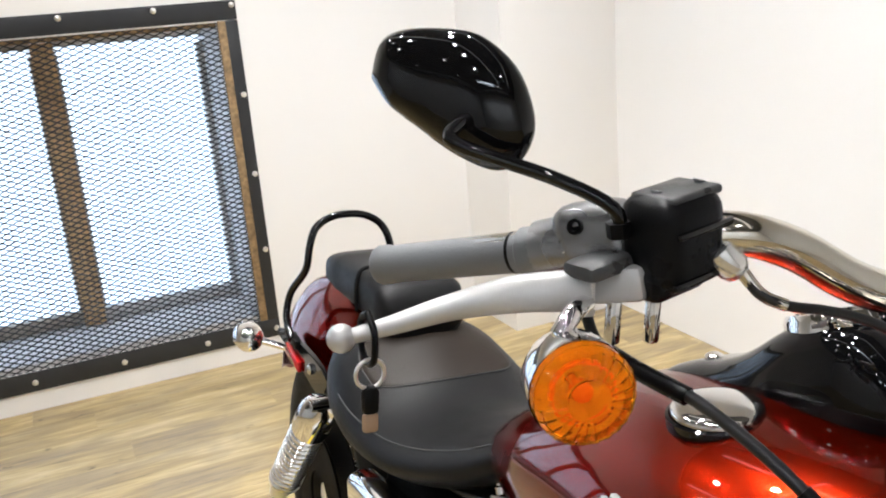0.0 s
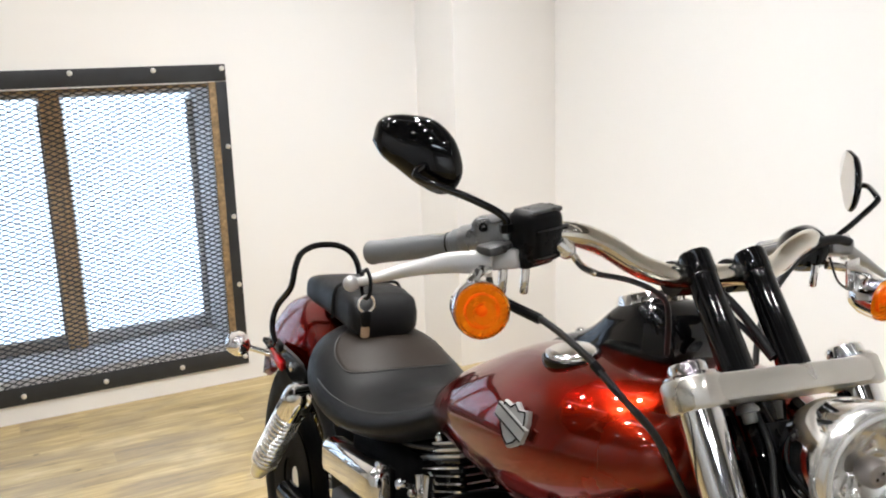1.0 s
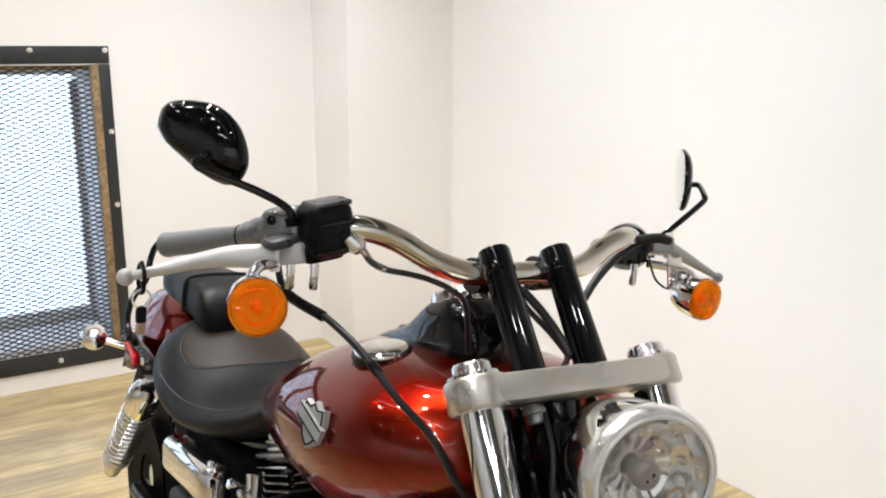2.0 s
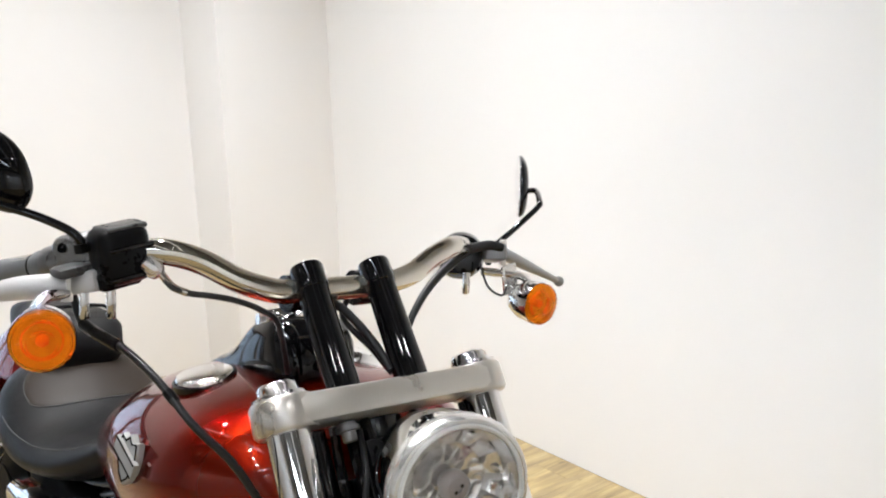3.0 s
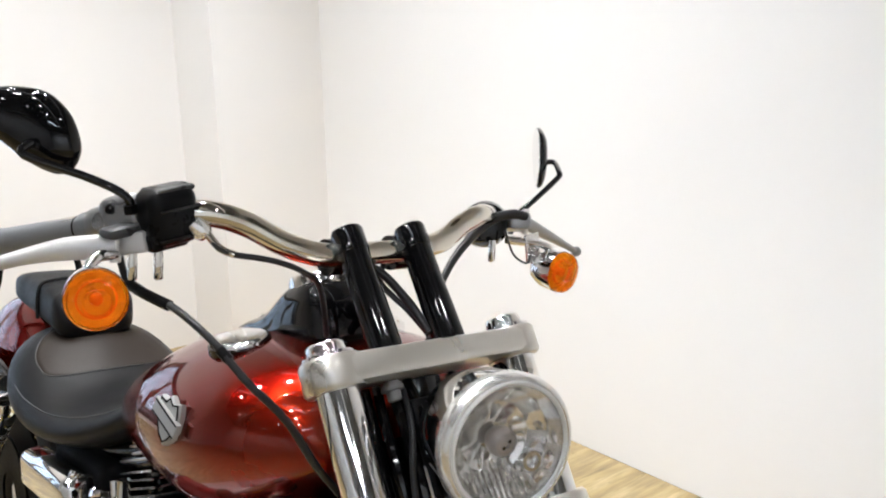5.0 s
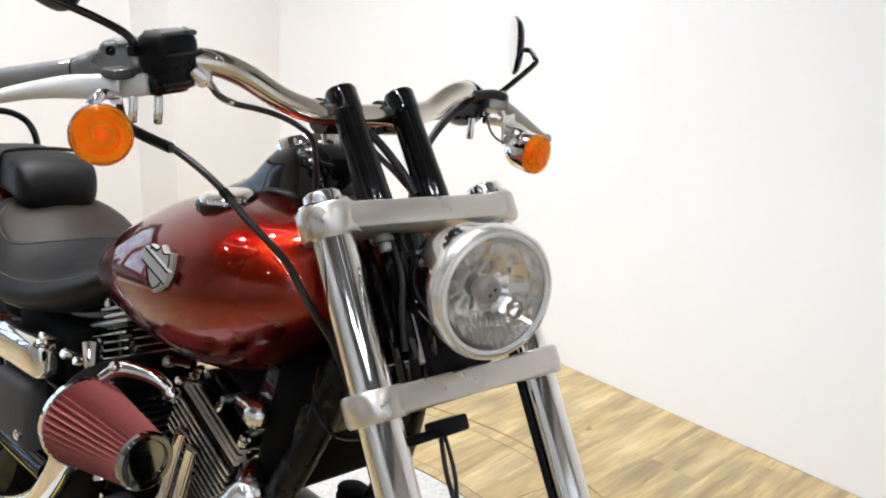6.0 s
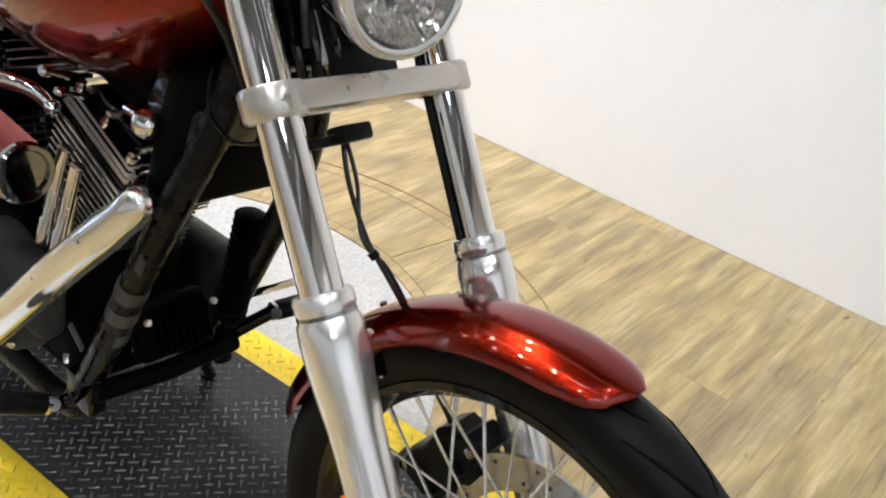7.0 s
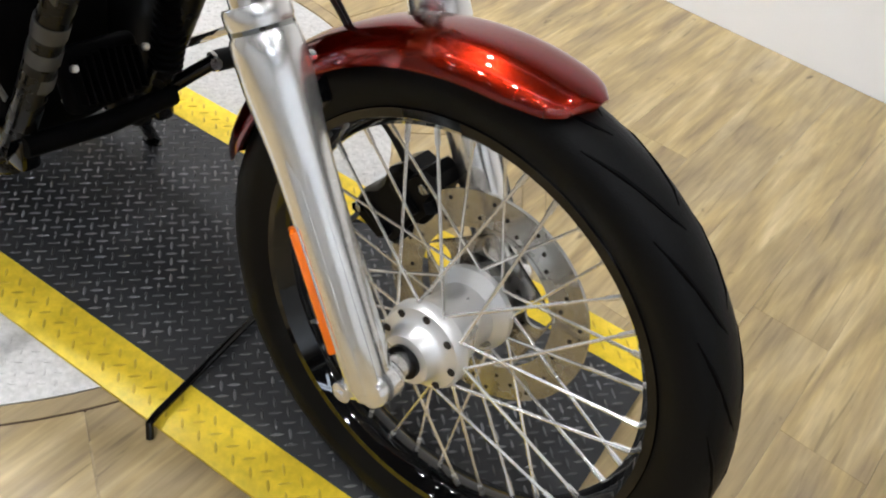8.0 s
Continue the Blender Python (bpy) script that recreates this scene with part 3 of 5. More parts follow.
def wheel(name, centre, r_tyre, w_tyre, r_rim, spokes, label):
    """Tyre, black rim, polished hub, crossed spokes with nipples."""
    h = w_tyre / 2
    prof = [(-h * .62, r_rim), (-h * .95, r_rim + (r_tyre - r_rim) * .35), (-h, r_rim + (r_tyre - r_rim) * .55), (-h * .9, r_tyre - .016), (-h * .62, r_tyre - .006), (-h * .3, r_tyre - .001),
            (0, r_tyre), (h * .3, r_tyre - .001), (h * .62, r_tyre - .006), (h * .9, r_tyre - .016), (h, r_rim + (r_tyre - r_rim) * .55), (h * .95, r_rim + (r_tyre - r_rim) * .35), (h * .62, r_rim)]
    w = part(name, Geo().lathe([(-h * .6, r_rim - .003), (-h * .68, r_rim + .006), (-h * .74, r_rim + .004), (-h * .74, r_rim - .006), (-h * .55, r_rim - .011), (-h * .3, r_rim - .020),
                                (0, r_rim - .022), (h * .3, r_rim - .020), (h * .55, r_rim - .011), (h * .74, r_rim - .006), (h * .74, r_rim + .004), (h * .68, r_rim + .006), (h * .6, r_rim - .003)],
                               centre, (0, 1, 0), 96, closed=True), BLACK, bike, label)
    tyre = part("tyre", Geo().lathe(prof, centre, (0, 1, 0), 96, closed=True), RUBBER, w, "black rubber tyre with shallow tread grooves")
    # shallow slanted tread grooves: thin black tubes, groove shade put into their colour
    groove = Geo()
    for i in range(20):
        a = 2 * math.pi * i / 20
        for s in (-1, 1):
            pts = []
            for k in range(5):
                t = k / 4
                y = s * h * (.12 + .74 * t)
                rr = float(np.interp(abs(y), [0, h * .3, h * .62, h * .9], [r_tyre, r_tyre - .001, r_tyre - .006, r_tyre - .016])) - .0006
                b = a + .34 * t ** 1.5 + (.06 if s > 0 else 0)
                pts.append((Vector(centre) + Vector((rr * math.cos(b), y, rr * math.sin(b)))))
            groove.tube(pts, [.0010, .0022, .0028, .0028, .0012], 5)
    tagged(part("tread_groove", groove, CASE_BLACK, tyre), kind="stuff")
    hub = Geo().lathe([(-.090, .016), (-.088, .031), (-.071, .035), (-.064, .042), (-.061, .052), (-.055, .056), (-.044, .056), (-.039, .050), (-.022, .046), (.010, .041), (.026, .042), (.034, .052), (.038, .057), (.047, .057), (.052, .036), (.066, .034), (.068, .014)], centre, (0, 1, 0), 40)
    part("hub", hub, HUB_ALLOY, w, "polished alloy hub")
    # dark discs on the flange stand for holes, shade put into their colour
    for k in range(8):
        a = 2 * math.pi * k / 8
        part("flange_hole", Geo().lathe([(0, .0050), (.0012, .0050)], Vector(centre) + Vector((.0470 * math.cos(a), -.0632, .0470 * math.sin(a))), (0, -1, 0), 10), HOLE_SHADE, w)
    shapes = []
    for side in (-1, 1):
        for cross in (-1, 1):
            b = .62 * cross
            p0 = Vector((.052 * math.cos(b), side * .050 - .003, .052 * math.sin(b)))
            p1 = Vector((r_rim - .021, side * .006, 0))
            d = (p1 - p0).normalized()
            shapes.append(Geo().tube([p0, p1 - d * .018], .0021, 6).tube([p1 - d * .020, p1], [.0035, .0037], 6).mesh("spoke", SPOKE))
    n = spokes // 4
    for i in range(n):
        for k, me in enumerate(shapes):
            a = 2 * math.pi * (i + (0, .25, .5, .75)[k]) / n
            ob = new("spoke", me)
            ob.parent = w
            ob.matrix_local = Matrix.Translation(centre) @ Matrix.Rotation(-a, 4, "Y")
    return w


front_wheel = wheel("front_wheel", AXLE, 0.345, 0.088, 0.272, 40, "black-rimmed spoked front wheel")
# drilled brake disc on the left, with its carrier
g = Geo().lathe([(.066, .104), (.066, .147), (.071, .147), (.071, .104)], AXLE, (0, 1, 0), 72, closed=True)
brake_disc = part("brake_disc", g, DISC_STEEL, front_wheel, "drilled worn steel brake disc")


def disc_carrier():
    """A flat carrier: inner and outer bands joined by webs that leave five round windows."""
    r0, h, n = .080, .0190, 5
    for a, b in ((.034, r0 - h + .001), (r0 + h - .001, .1045)):
        part("carrier_band", Geo().lathe([(.0655, a), (.0655, b), (.0690, b), (.0690, a)], AXLE, (0, 1, 0), 60, closed=True), DISC_STEEL, brake_disc)
    for k in range(n):
        mid, rings = 2 * math.pi * (k + .5) / n + .35, []
        for i in range(13):
            rr = r0 - h + 2 * h * i / 12
            half = math.pi / n - math.asin(min(1, math.sqrt(max(0, h * h - (rr - r0) ** 2)) / rr))
            rings.append([AXLE + Vector((rr * math.cos(mid + e * half), y, rr * math.sin(mid + e * half))) for e, y in ((-1, .0655), (1, .0655), (1, .0690), (-1, .0690))])
        part("carrier_web", Geo().rings(rings), DISC_STEEL, brake_disc)


disc_carrier()
# drill holes are solid dark plugs, the shade inside put into the colour
hole_mesh = Geo().lathe([(.0652, .0028), (.0718, .0028)], (0, 0, 0), (0, 1, 0), 8).mesh("drill_hole", HOLE_SHADE)
for i in range(40):
    a = 2 * math.pi * i / 40
    rr = (.112, .124, .136)[i % 3]
    ob = new("drill_hole", hole_mesh)
    ob.parent = brake_disc
    ob.matrix_local = Matrix.Translation(AXLE + Vector((rr * math.cos(a), 0, rr * math.sin(a))))
# front caliper: a stepped cast body over the disc, piston caps, bolts and its hose
cal_m = Matrix.Translation((-.150, .112, .402)) @ Matrix.Rotation(radians(30), 4, "Y") @ Matrix.Rotation(radians(90), 4, "X")
body = [(-.040, -.062), (-.022, -.070), (.018, -.066), (.026, -.052), (.038, -.046), (.040, -.016), (.031, -.010), (.031, .012), (.041, .020), (.039, .046), (.024, .054),
        (.020, .072), (.004, .080), (-.012, .074), (-.016, .058), (-.034, .052), (-.042, .030), (-.036, .010), (-.036, -.012), (-.044, -.030)]
caliper = part("brake_caliper", Geo().slab(body, cal_m, .058, .008), SATIN, bike, "black front brake caliper")
for v in (-.034, .030):
    part("piston_cap", Geo().lathe([(-.010, .012), (-.010, .017), (-.004, .020), (.004, .020)], cal_m @ Vector((0, v, 0)), cal_m.to_3x3() @ Vector((0, 0, 1)), 20), SATIN, caliper)
    part("bridge_rib", Geo().box((0, v, .062), (.050, .010, .010), .003).moved(cal_m), SATIN, caliper)
for u, v in ((-.030, -.052), (.008, .066)):
    part("caliper_bolt", Geo().lathe([(.056, .008), (.064, .008), (.065, .006)], cal_m @ Vector((u, v, 0)), cal_m.to_3x3() @ Vector((0, 0, 1)), 6), DARK_CHROME, caliper)
part("caliper_hose", Geo().tube([(-.285, .045, .585), (-.252, .060, .522), (-.227, .070, .501), (-.200, .075, .491), (-.174, .076, .471), (-.155, .078, .448), (-.146, .082, .425)], .0048, 12, 6), HOSE, bike, "black brake hose")


def fork_leg(side):
    y = side * LEG_Y
    leg = part("fork_tube", Geo().lathe([(.36, .0245), (.83, .0245)], on_fork(0, y), UP_FORK, 32), CHROME, bike, "chrome fork tube")
    prof = [(.410, .0262), (.410, .0318), (.406, .0338), (.394, .0340), (.390, .0322), (.384, .0322), (.380, .0350), (.362, .0364), (.335, .0362), (.305, .0340), (.265, .0308), (.22, .0296), (.15, .0290), (.03, .0285), (.0, .027), (-.018, .022), (-.022, .010)]
    part("fork_slider", Geo().lathe(prof[::-1], on_fork(0, y), UP_FORK, 32), SLIDER, bike, "polished alloy fork slider")
    part("seal_ring", Geo().lathe([(.3850, .0330), (.3890, .0330)], on_fork(0, y), UP_FORK, 32), DARK_CHROME, leg)
    # flat cast rib down the outer front of the slider, with two fine grooves
    way = (AHEAD_FORK * .62 + Vector((0, side * .78, 0))).normalized()
    across = UP_FORK.cross(way)
    rings = []
    for u, out in ((-.004, .0300), (.0, .0322), (.06, .0325), (.15, .0322), (.22, .0308), (.28, .0285)):
        c = on_fork(u, y)
        rings.append([c + across * w + way * h for w, h in ((-.013, .018), (-.013, out - .0015), (-.010, out), (-.0035, out), (-.003, out - .0012), (.003, out - .0012), (.0035, out), (.010, out), (.013, out - .0015), (.013, .018))])
    part("slider_rib", Geo().rings(rings), SLIDER, bike)
    # axle lug with its pinch bolt
    lug = Geo().lathe([(-.022, .012), (-.020, .019), (-.015, .022), (.015, .022), (.021, .019), (.024, .012)], on_fork(-.004, y, .012), (0, 1, 0), 24)
    lug.tube([on_fork(-.004, y, .004), on_fork(-.016, y, -.036)], [.021, .0145], 20)
    part("axle_lug", lug, SLIDER, bike)
    b = Geo().lathe([(-.022, .013), (.014, .013), (.016, .010)], on_fork(-.016, y, -.040), (0, side, 0), 16)
    b.lathe([(.0, .006), (.004, .006)], on_fork(-.016, y + side * .015, -.040), (0, side, 0), 6)
    part("pinch_bolt", b, SLIDER, bike)
    part("axle_end", Geo().tube([AXLE + Vector((0, side * .085, 0)), AXLE + Vector((0, side * .112, 0))], .0145, 20), ALLOY, bike)
    part("axle_seal", Geo().lathe([(.0905, .012), (.0945, .014), (.0945, .0215), (.0890, .0215)], AXLE, (0, side, 0), 24), SATIN, bike)
    cap = Geo().lathe([(.830, .030), (.8375, .0315), (.840, .0305), (.8405, .0235), (.850, .0230), (.8535, .0200), (.8545, .0120), (.8535, .0100), (.8535, .002)], on_fork(0, y), UP_FORK, 24)
    part("fork_cap", cap, CHROME, bike, "stepped chrome fork cap")
    # side reflector stood off the slider
    turn = Matrix.Rotation(-RAKE, 4, "Y") @ Matrix.Rotation(side * radians(38), 4, "Z")
    part("reflector", Geo().box(on_fork(.118, y + side * .0235, -.0195), (.029, .010, .142), .003, turn), ORANGE_REFLEX, bike, "long orange side reflector")
    part("reflector_frame", Geo().box(on_fork(.119, y + side * .0185, -.0155), (.031, .007, .150), .002, turn), SLIDER, bike, "pale reflector backing")


fork_leg(-1)
fork_leg(1)


def clamp(u0, u1, n_front, label):
    """A fork clamp: a bar between two round bosses."""
    g = Geo()
    for s in (-1, 1):
        g.lathe([(u0, .0325), (u0 + .004, .0355), (u1 - .004, .0355), (u1, .0325)], on_fork(0, s * LEG_Y), UP_FORK, 32)
    mid = on_fork((u0 + u1) / 2, 0, n_front - .03)
    g.box(mid, (.062, LEG_Y * 2 + .03, u1 - u0 - .003), .007, Matrix.Rotation(-RAKE, 4, "Y"))
    return part("fork_clamp", g, CLAMP, bike, label)


clamp(.800, .836, .034, "wide satin alloy upper fork clamp")
clamp(.592, .627, .034, "wide satin alloy lower fork clamp")
# steering head, lock stops and looms between the clamps
part("steering_head", Geo().lathe([(.66, .030), (.66, .036), (.69, .030), (.77, .030), (.80, .036), (.806, .032)], on_fork(0, 0, -.045), UP_FORK, 24), BLACK, bike)
for k, (y, n, r) in enumerate([(-.075, -.012, .006), (-.058, -.002, .0075), (-.04, .01, .006), (-.088, -.03, .008), (.05, 0, .007), (.075, -.02, .008)]):
    part("wiring_loom", Geo().tube([on_fork(.60, y * .7, n - .03), on_fork(.66, y, n), on_fork(.74, y * 1.05, n + .004), on_fork(.80, y * .8, n - .02)], r, 8, 6), BLACK, bike)
part("neck_cover", Geo().box(on_fork(.735, 0, -.075), (.03, .17, .17), .02, Matrix.Rotation(-RAKE, 4, "Y")), BLACK, bike)
part("clamp_bolt", Geo().lathe([(.778, .007), (.780, .0085), (.789, .0085), (.790, .0135), (.794, .0135), (.800, .009)], on_fork(0, -.062, .0), UP_FORK, 12), GREY_HOUSING, bike, "plain steel clamp bolt")
part("braided_hose", Geo().tube([on_fork(.66, -.082, .012), on_fork(.70, -.078, .018), on_fork(.745, -.062, .016), on_fork(.79, -.045, -.004)], .0036, 10, 6), GREY_CASE, bike, "dark braided hose")
part("lamp_bracket", Geo().box(on_fork(.70, 0, .006), (.012, .10, .15), .003, Matrix.Rotation(-RAKE, 4, "Y")), SATIN, bike)
g = Geo().box(on_fork(.672, -.03, .000), (.010, .052, .060), .003, Matrix.Rotation(-RAKE, 4, "Y"))
part("lamp_plate", g, ALLOY, bike, "bare alloy lamp bracket plate")
# black inner covers behind the tubes
part("tube_guard", Geo().tube([on_fork(.412, LEG_Y - .029, -.004), on_fork(.797, LEG_Y - .029, -.004)], .0042, 10), SATIN, bike)
part("tube_guard", Geo().tube([on_fork(.66, -LEG_Y + .045, -.03), on_fork(.80, -LEG_Y + .045, -.03)], .014, 10), BLACK, bike)


# headlamp
LAMP_C, LAMP_AX = Vector((-.282, -.020, .987)), Vector((.93, -.242, .06)).normalized()
head = part("headlamp", Geo().lathe([(-.12, .020), (-.115, .045), (-.095, .064), (-.06, .074), (-.022, .078), (-.014, .078)], LAMP_C, LAMP_AX, 40, caps=False), CHROME, bike, "round chrome headlamp")
part("lamp_ring", Geo().lathe([(-.014, .0775), (-.016, .0815), (-.006, .0825), (.002, .0810), (.0060, .0785), (.0065, .0755), (.005, .0732), (.000, .0725), (-.004, .0730)], LAMP_C, LAMP_AX, 56, closed=True), POLISHED, head, "polished trim ring")
ax = LAMP_AX
side = Vector((0, 0, 1)).cross(ax).normalized()
up = ax.cross(side)


def facet_bowl(profile, cells, centre, axis, amp, seed):
    """A reflector bowl of many shallow four-sided facets."""
    rnd = random.Random(seed)
    axis = Vector(axis).normalized()
    u = axis.orthogonal().normalized()
    v = axis.cross(u)
    g = Geo()
    for i in range(len(profile) - 1):
        for j in range(cells):
            quad = []
            for h, r, k in ((*profile[i], j), (*profile[i], j + 1), (*profile[i + 1], j + 1), (*profile[i + 1], j)):
                a = 2 * math.pi * (k + .5 * (i % 2)) / cells
                quad.append(centre + axis * h + (u * math.cos(a) + v * math.sin(a)) * r)
            mid = sum(quad, Vector()) / 4 + axis * rnd.uniform(-amp * .6, amp)
            g.add(quad + [mid], [(0, 1, 4), (1, 2, 4), (2, 3, 4), (3, 0, 4)])
    return g


refl = facet_bowl([(.001, .0735), (-.016, .0610), (-.031, .0430), (-.042, .0160)], 14, LAMP_C, ax, .0030, 3)
refl.lathe([(-.042, .0165), (-.044, .0)], LAMP_C, LAMP_AX, 12)
part("reflector_bowl", refl, BOWL, head, "faceted bright reflector bowl", sharp=40)
# fine flutes across the foot of the bowl
flutes = Geo()
for k in range(11):
    x = (k - 5) * .0072
    z0, z1 = .036, math.sqrt(.062 ** 2 - x * x)
    flutes.tube([LAMP_C + ax * (-.028 + .028 * t) + side * x - up * (z0 + (z1 - z0) * t) for t in (0, .3, .6, 1)], [.0020, .0032, .0032, .0024], 8)
part("reflector_flutes", flutes, BOWL, head)
part("lens_rim", Geo().lathe([(.0035, .0735), (.0062, .0740), (.0085, .0722), (.0080, .0695), (.0050, .0685), (.0030, .0700)], LAMP_C, LAMP_AX, 56, closed=True), LENS_RIM, head, "pale rim round the lens")
# two dark discs painted as the shade inside the shield's holes
for dx, dz in ((.004, .003), (-.003, -.004)):
    part("shield_hole", Geo().lathe([(0, .0022), (.0006, .0022)], LAMP_C + ax * -.0046 + side * dx + up * dz, LAMP_AX, 8), HOLE_SHADE, head)
part("bulb_shield", Geo().lathe([(-.034, .004), (-.030, .014), (-.020, .0178), (-.010, .0168), (-.005, .012), (-.004, .0045), (-.007, .004)], LAMP_C, LAMP_AX, 24), SHIELD, head, "dull grey bulb shield")
part("aim_mark", Geo().lathe([(-.005, .0115), (.0, .0115), (.0, .0080), (-.005, .0080)], LAMP_C + side * .030 - up * .020 + ax * .003, LAMP_AX, 20, closed=True), CHROME, head)
lens = part("lens", Geo().lathe([(.000, .0730), (.0045, .066), (.0085, .048), (.011, .024), (.012, .0004), (.0104, .0004), (.0094, .024), (.0069, .0475), (.0029, .0655), (-.0015, .0725)], LAMP_C, LAMP_AX, 48, closed=True), LAMP_GLASS, head, "clear headlamp glass")
lens.visible_shadow = False


for ob in (head, *head.children):
    ob.data.transform(Matrix.Translation(LAMP_C) @ Matrix.Scale(.94, 4) @ Matrix.Translation(-LAMP_C))

# risers and handlebar
BAR = [(-.553, 0, 1.142), (-.553, -.05, 1.142), (-.556, -.085, 1.145), (-.566, -.125, 1.158), (-.580, -.165, 1.180), (-.590, -.205, 1.192), (-.612, -.240, 1.189), (-.645, -.277, 1.180), (-.69, -.303, 1.167), (-.806, -.3685, 1.1345)]
full = [(x, -y, z - .014 * min(1, max(0, (-y - .09) / .08))) for x, y, z in BAR[:0:-1]] + BAR
part("handlebar", Geo().tube(full, .0148, 20, 6), WORN_CHROME, bike, "bent chrome handlebar")
for s in (-1, 1):
    top, foot = Vector((-.552, s * .048, 1.172)), Vector((-.463, s * .048, 1.052))
    d = (top - foot).normalized()
    r = Geo().lathe([(-.01, .020), (.0, .0205), (.10, .0190), (.118, .0195), (.119, .0205), ((top - foot).length - .004, .0205), ((top - foot).length, .0185)], foot, d, 28)
    riser = part("riser", r, BLACK, bike, "gloss black handlebar riser")
    back = Vector((-.553, s * .048, 1.142)) + Vector((-.012, 0, -.004))
    part("riser_clamp", Geo().tube([back + Vector((0, -.019, 0)), back + Vector((0, .019, 0))], .0225, 20), BLACK, riser)


def faceted_lens(c, axis):
    """A cupped lens shell with flutes round it and a plain disc in the middle."""
    axis = Vector(axis).normalized()
    u = axis.orthogonal().normalized()
    v = axis.cross(u)
    g = Geo()
    rings = []
    for inset in (0.0, 0.0022):
        half = []
        for h, r, wave in ((.0, .0318, 0), (.008, .0316, .0010), (.013, .0290, .0016), (.016, .0230, .0014), (.0172, .0150, .0004), (.0160, .0135, 0), (.0166, .0080, 0), (.0168, .0005, 0)):
            half.append([c + axis * (h - inset - (wave if j % 2 else 0)) + (u * math.cos(2 * math.pi * j / 48) + v * math.sin(2 * math.pi * j / 48)) * max(r - inset * .8, .0003) for j in range(48)])
        rings += half if not inset else half[::-1]
    return g.rings(rings, closed=True)


def hand_side(s):
    """Controls of one side: grip, switch housing, perch, lever, mirror, turn signal."""
    def p(x, y, z):
        return Vector((x, s * y, z - (.014 if s > 0 else 0)))
    a, b = p(-.688, .302, 1.167), p(-.808, .370, 1.134)
    d = (b - a).normalized()
    ln = (b - a).length
    gp = part("grip", Geo().lathe([(-.006, .0165), (.0, .0178), (.006, .0178), (.008, .0152), (.02, .0150), (ln - .012, .0150), (ln - .010, .0158), (ln - .003, .0162), (ln, .0150), (ln, .006)], a, d, 28), GRIP_RUBBER, bike, "dark grey rubber grip")
    part("throttle_sleeve", Geo().tube([p(-.655, .281, 1.178), a + d * .004], .0172, 20), GREY_HOUSING, gp)
    part("grip_band", Geo().lathe([(.013, .0154), (.0155, .0154)], a, d, 28), SATIN, gp)
    # switch housing round the bar
    c = p(-.640, .270, 1.184)
    turn = Matrix((d, Vector((0, 0, 1)).cross(d).normalized(), d.cross(Vector((0, 0, 1)).cross(d)).normalized())).transposed().to_4x4()
    drum = Geo().lathe([(-.024, .018), (-.020, .029), (-.008, .035), (.020, .035), (.032, .029), (.036, .018)], c + d * .008 + Vector((0, 0, -.014)), d, 32)
    part("switch_housing", drum if s > 0 else Geo().box(c + d * .012 + Vector((0, 0, .004)), (.058, .040, .046), .015, turn, 4).lathe([(.03, .020), (.057, .0175)], c, d, 20), GREY_HOUSING if s < 0 else BLACK, bike, "cast switch housing")
    part("housing_screw", Geo().lathe([(0, .0055), (.003, .0055), (.003, .0035), (.001, .003)], c + d * .016 + turn.to_3x3() @ Vector((0, .019 if turn.to_3x3()[0][1] > 0 else -.019, .012)), turn.to_3x3() @ Vector((0, 1 if turn.to_3x3()[0][1] > 0 else -1, .3)), 12), CASE_BLACK, bike)
    if s < 0:
        m = Matrix.Rotation(radians(9), 4, "X") @ Matrix.Rotation(radians(8), 4, "Z")
        body = part("brake_reservoir", Geo().box(p(-.606, .248, 1.190), (.050, .058, .064), .015, m, 5), SATIN, bike, "gloss black brake fluid reservoir")
        part("reservoir_lid", Geo().box(p(-.606, .248, 1.2195), (.0380, .0460, .0065), .0030, m, 3), LID, body, "scuffed black lid with two screws")
        for yy in (.230, .264):
            part("lid_screw", Geo().lathe([(0, .0040), (.0012, .0040)], p(-.606, yy, 1.2230 - (yy - .247) * .16), (0, .16, 1), 10), GREY_HOUSING, body)
        for zz in (1.200, 1.168):
            part("body_ridge", Geo().box(p(-.5815, .243, zz), (.004, .05, .005), .0015, m), BLACK, body)
        part("master_cylinder", Geo().box(p(-.608, .252, 1.164), (.034, .048, .022), .006, m, 3), SATIN, body, "black master cylinder block")
        part("perch_cap", Geo().box(p(-.622, .292, 1.172), (.030, .042, .012), .005, m, 2), LID, body, "dark grey clamp cap")
    # perch and lever
    piv = p(-.628, .297, 1.155) if s < 0 else p(-.632, .345, 1.170)
    perch = part("lever_perch", Geo().box(p(-.625, .275, 1.158), (.050, .036, .024), .006, turn, 2) if s < 0 else Geo().box(p(-.630, .322, 1.172), (.056, .034, .026), .005, turn, 2), SILVER_PAINT if s < 0 else LEVER_GREY, bike, "cast lever perch")
    tip = p(-.685, .447, 1.122) if s < 0 else p(-.651, .496, 1.112)
    lev = Geo().tube([piv + (tip - piv) * t + Vector((0, 0, k)) for t, k in (((0, 0), (.12, .002), (.3, .006), (.55, .006), (.8, .002), (.97, 0)) if s < 0 else ((0, 0), (.2, 0), (.4, 0), (.6, 0), (.8, 0), (.97, 0)))],
                     (.0125, .0140, .0128, .0090, .0064, .0050) if s < 0 else (.0105, .0098, .0086, .0072, .0058, .0046), 14, 5)
    lev.ball(tip, .0098 if s < 0 else .0088, 18)
    part("brake_lever" if s < 0 else "clutch_lever", lev, SILVER_PAINT if s < 0 else LEVER_GREY, bike, "silver ball-ended lever")
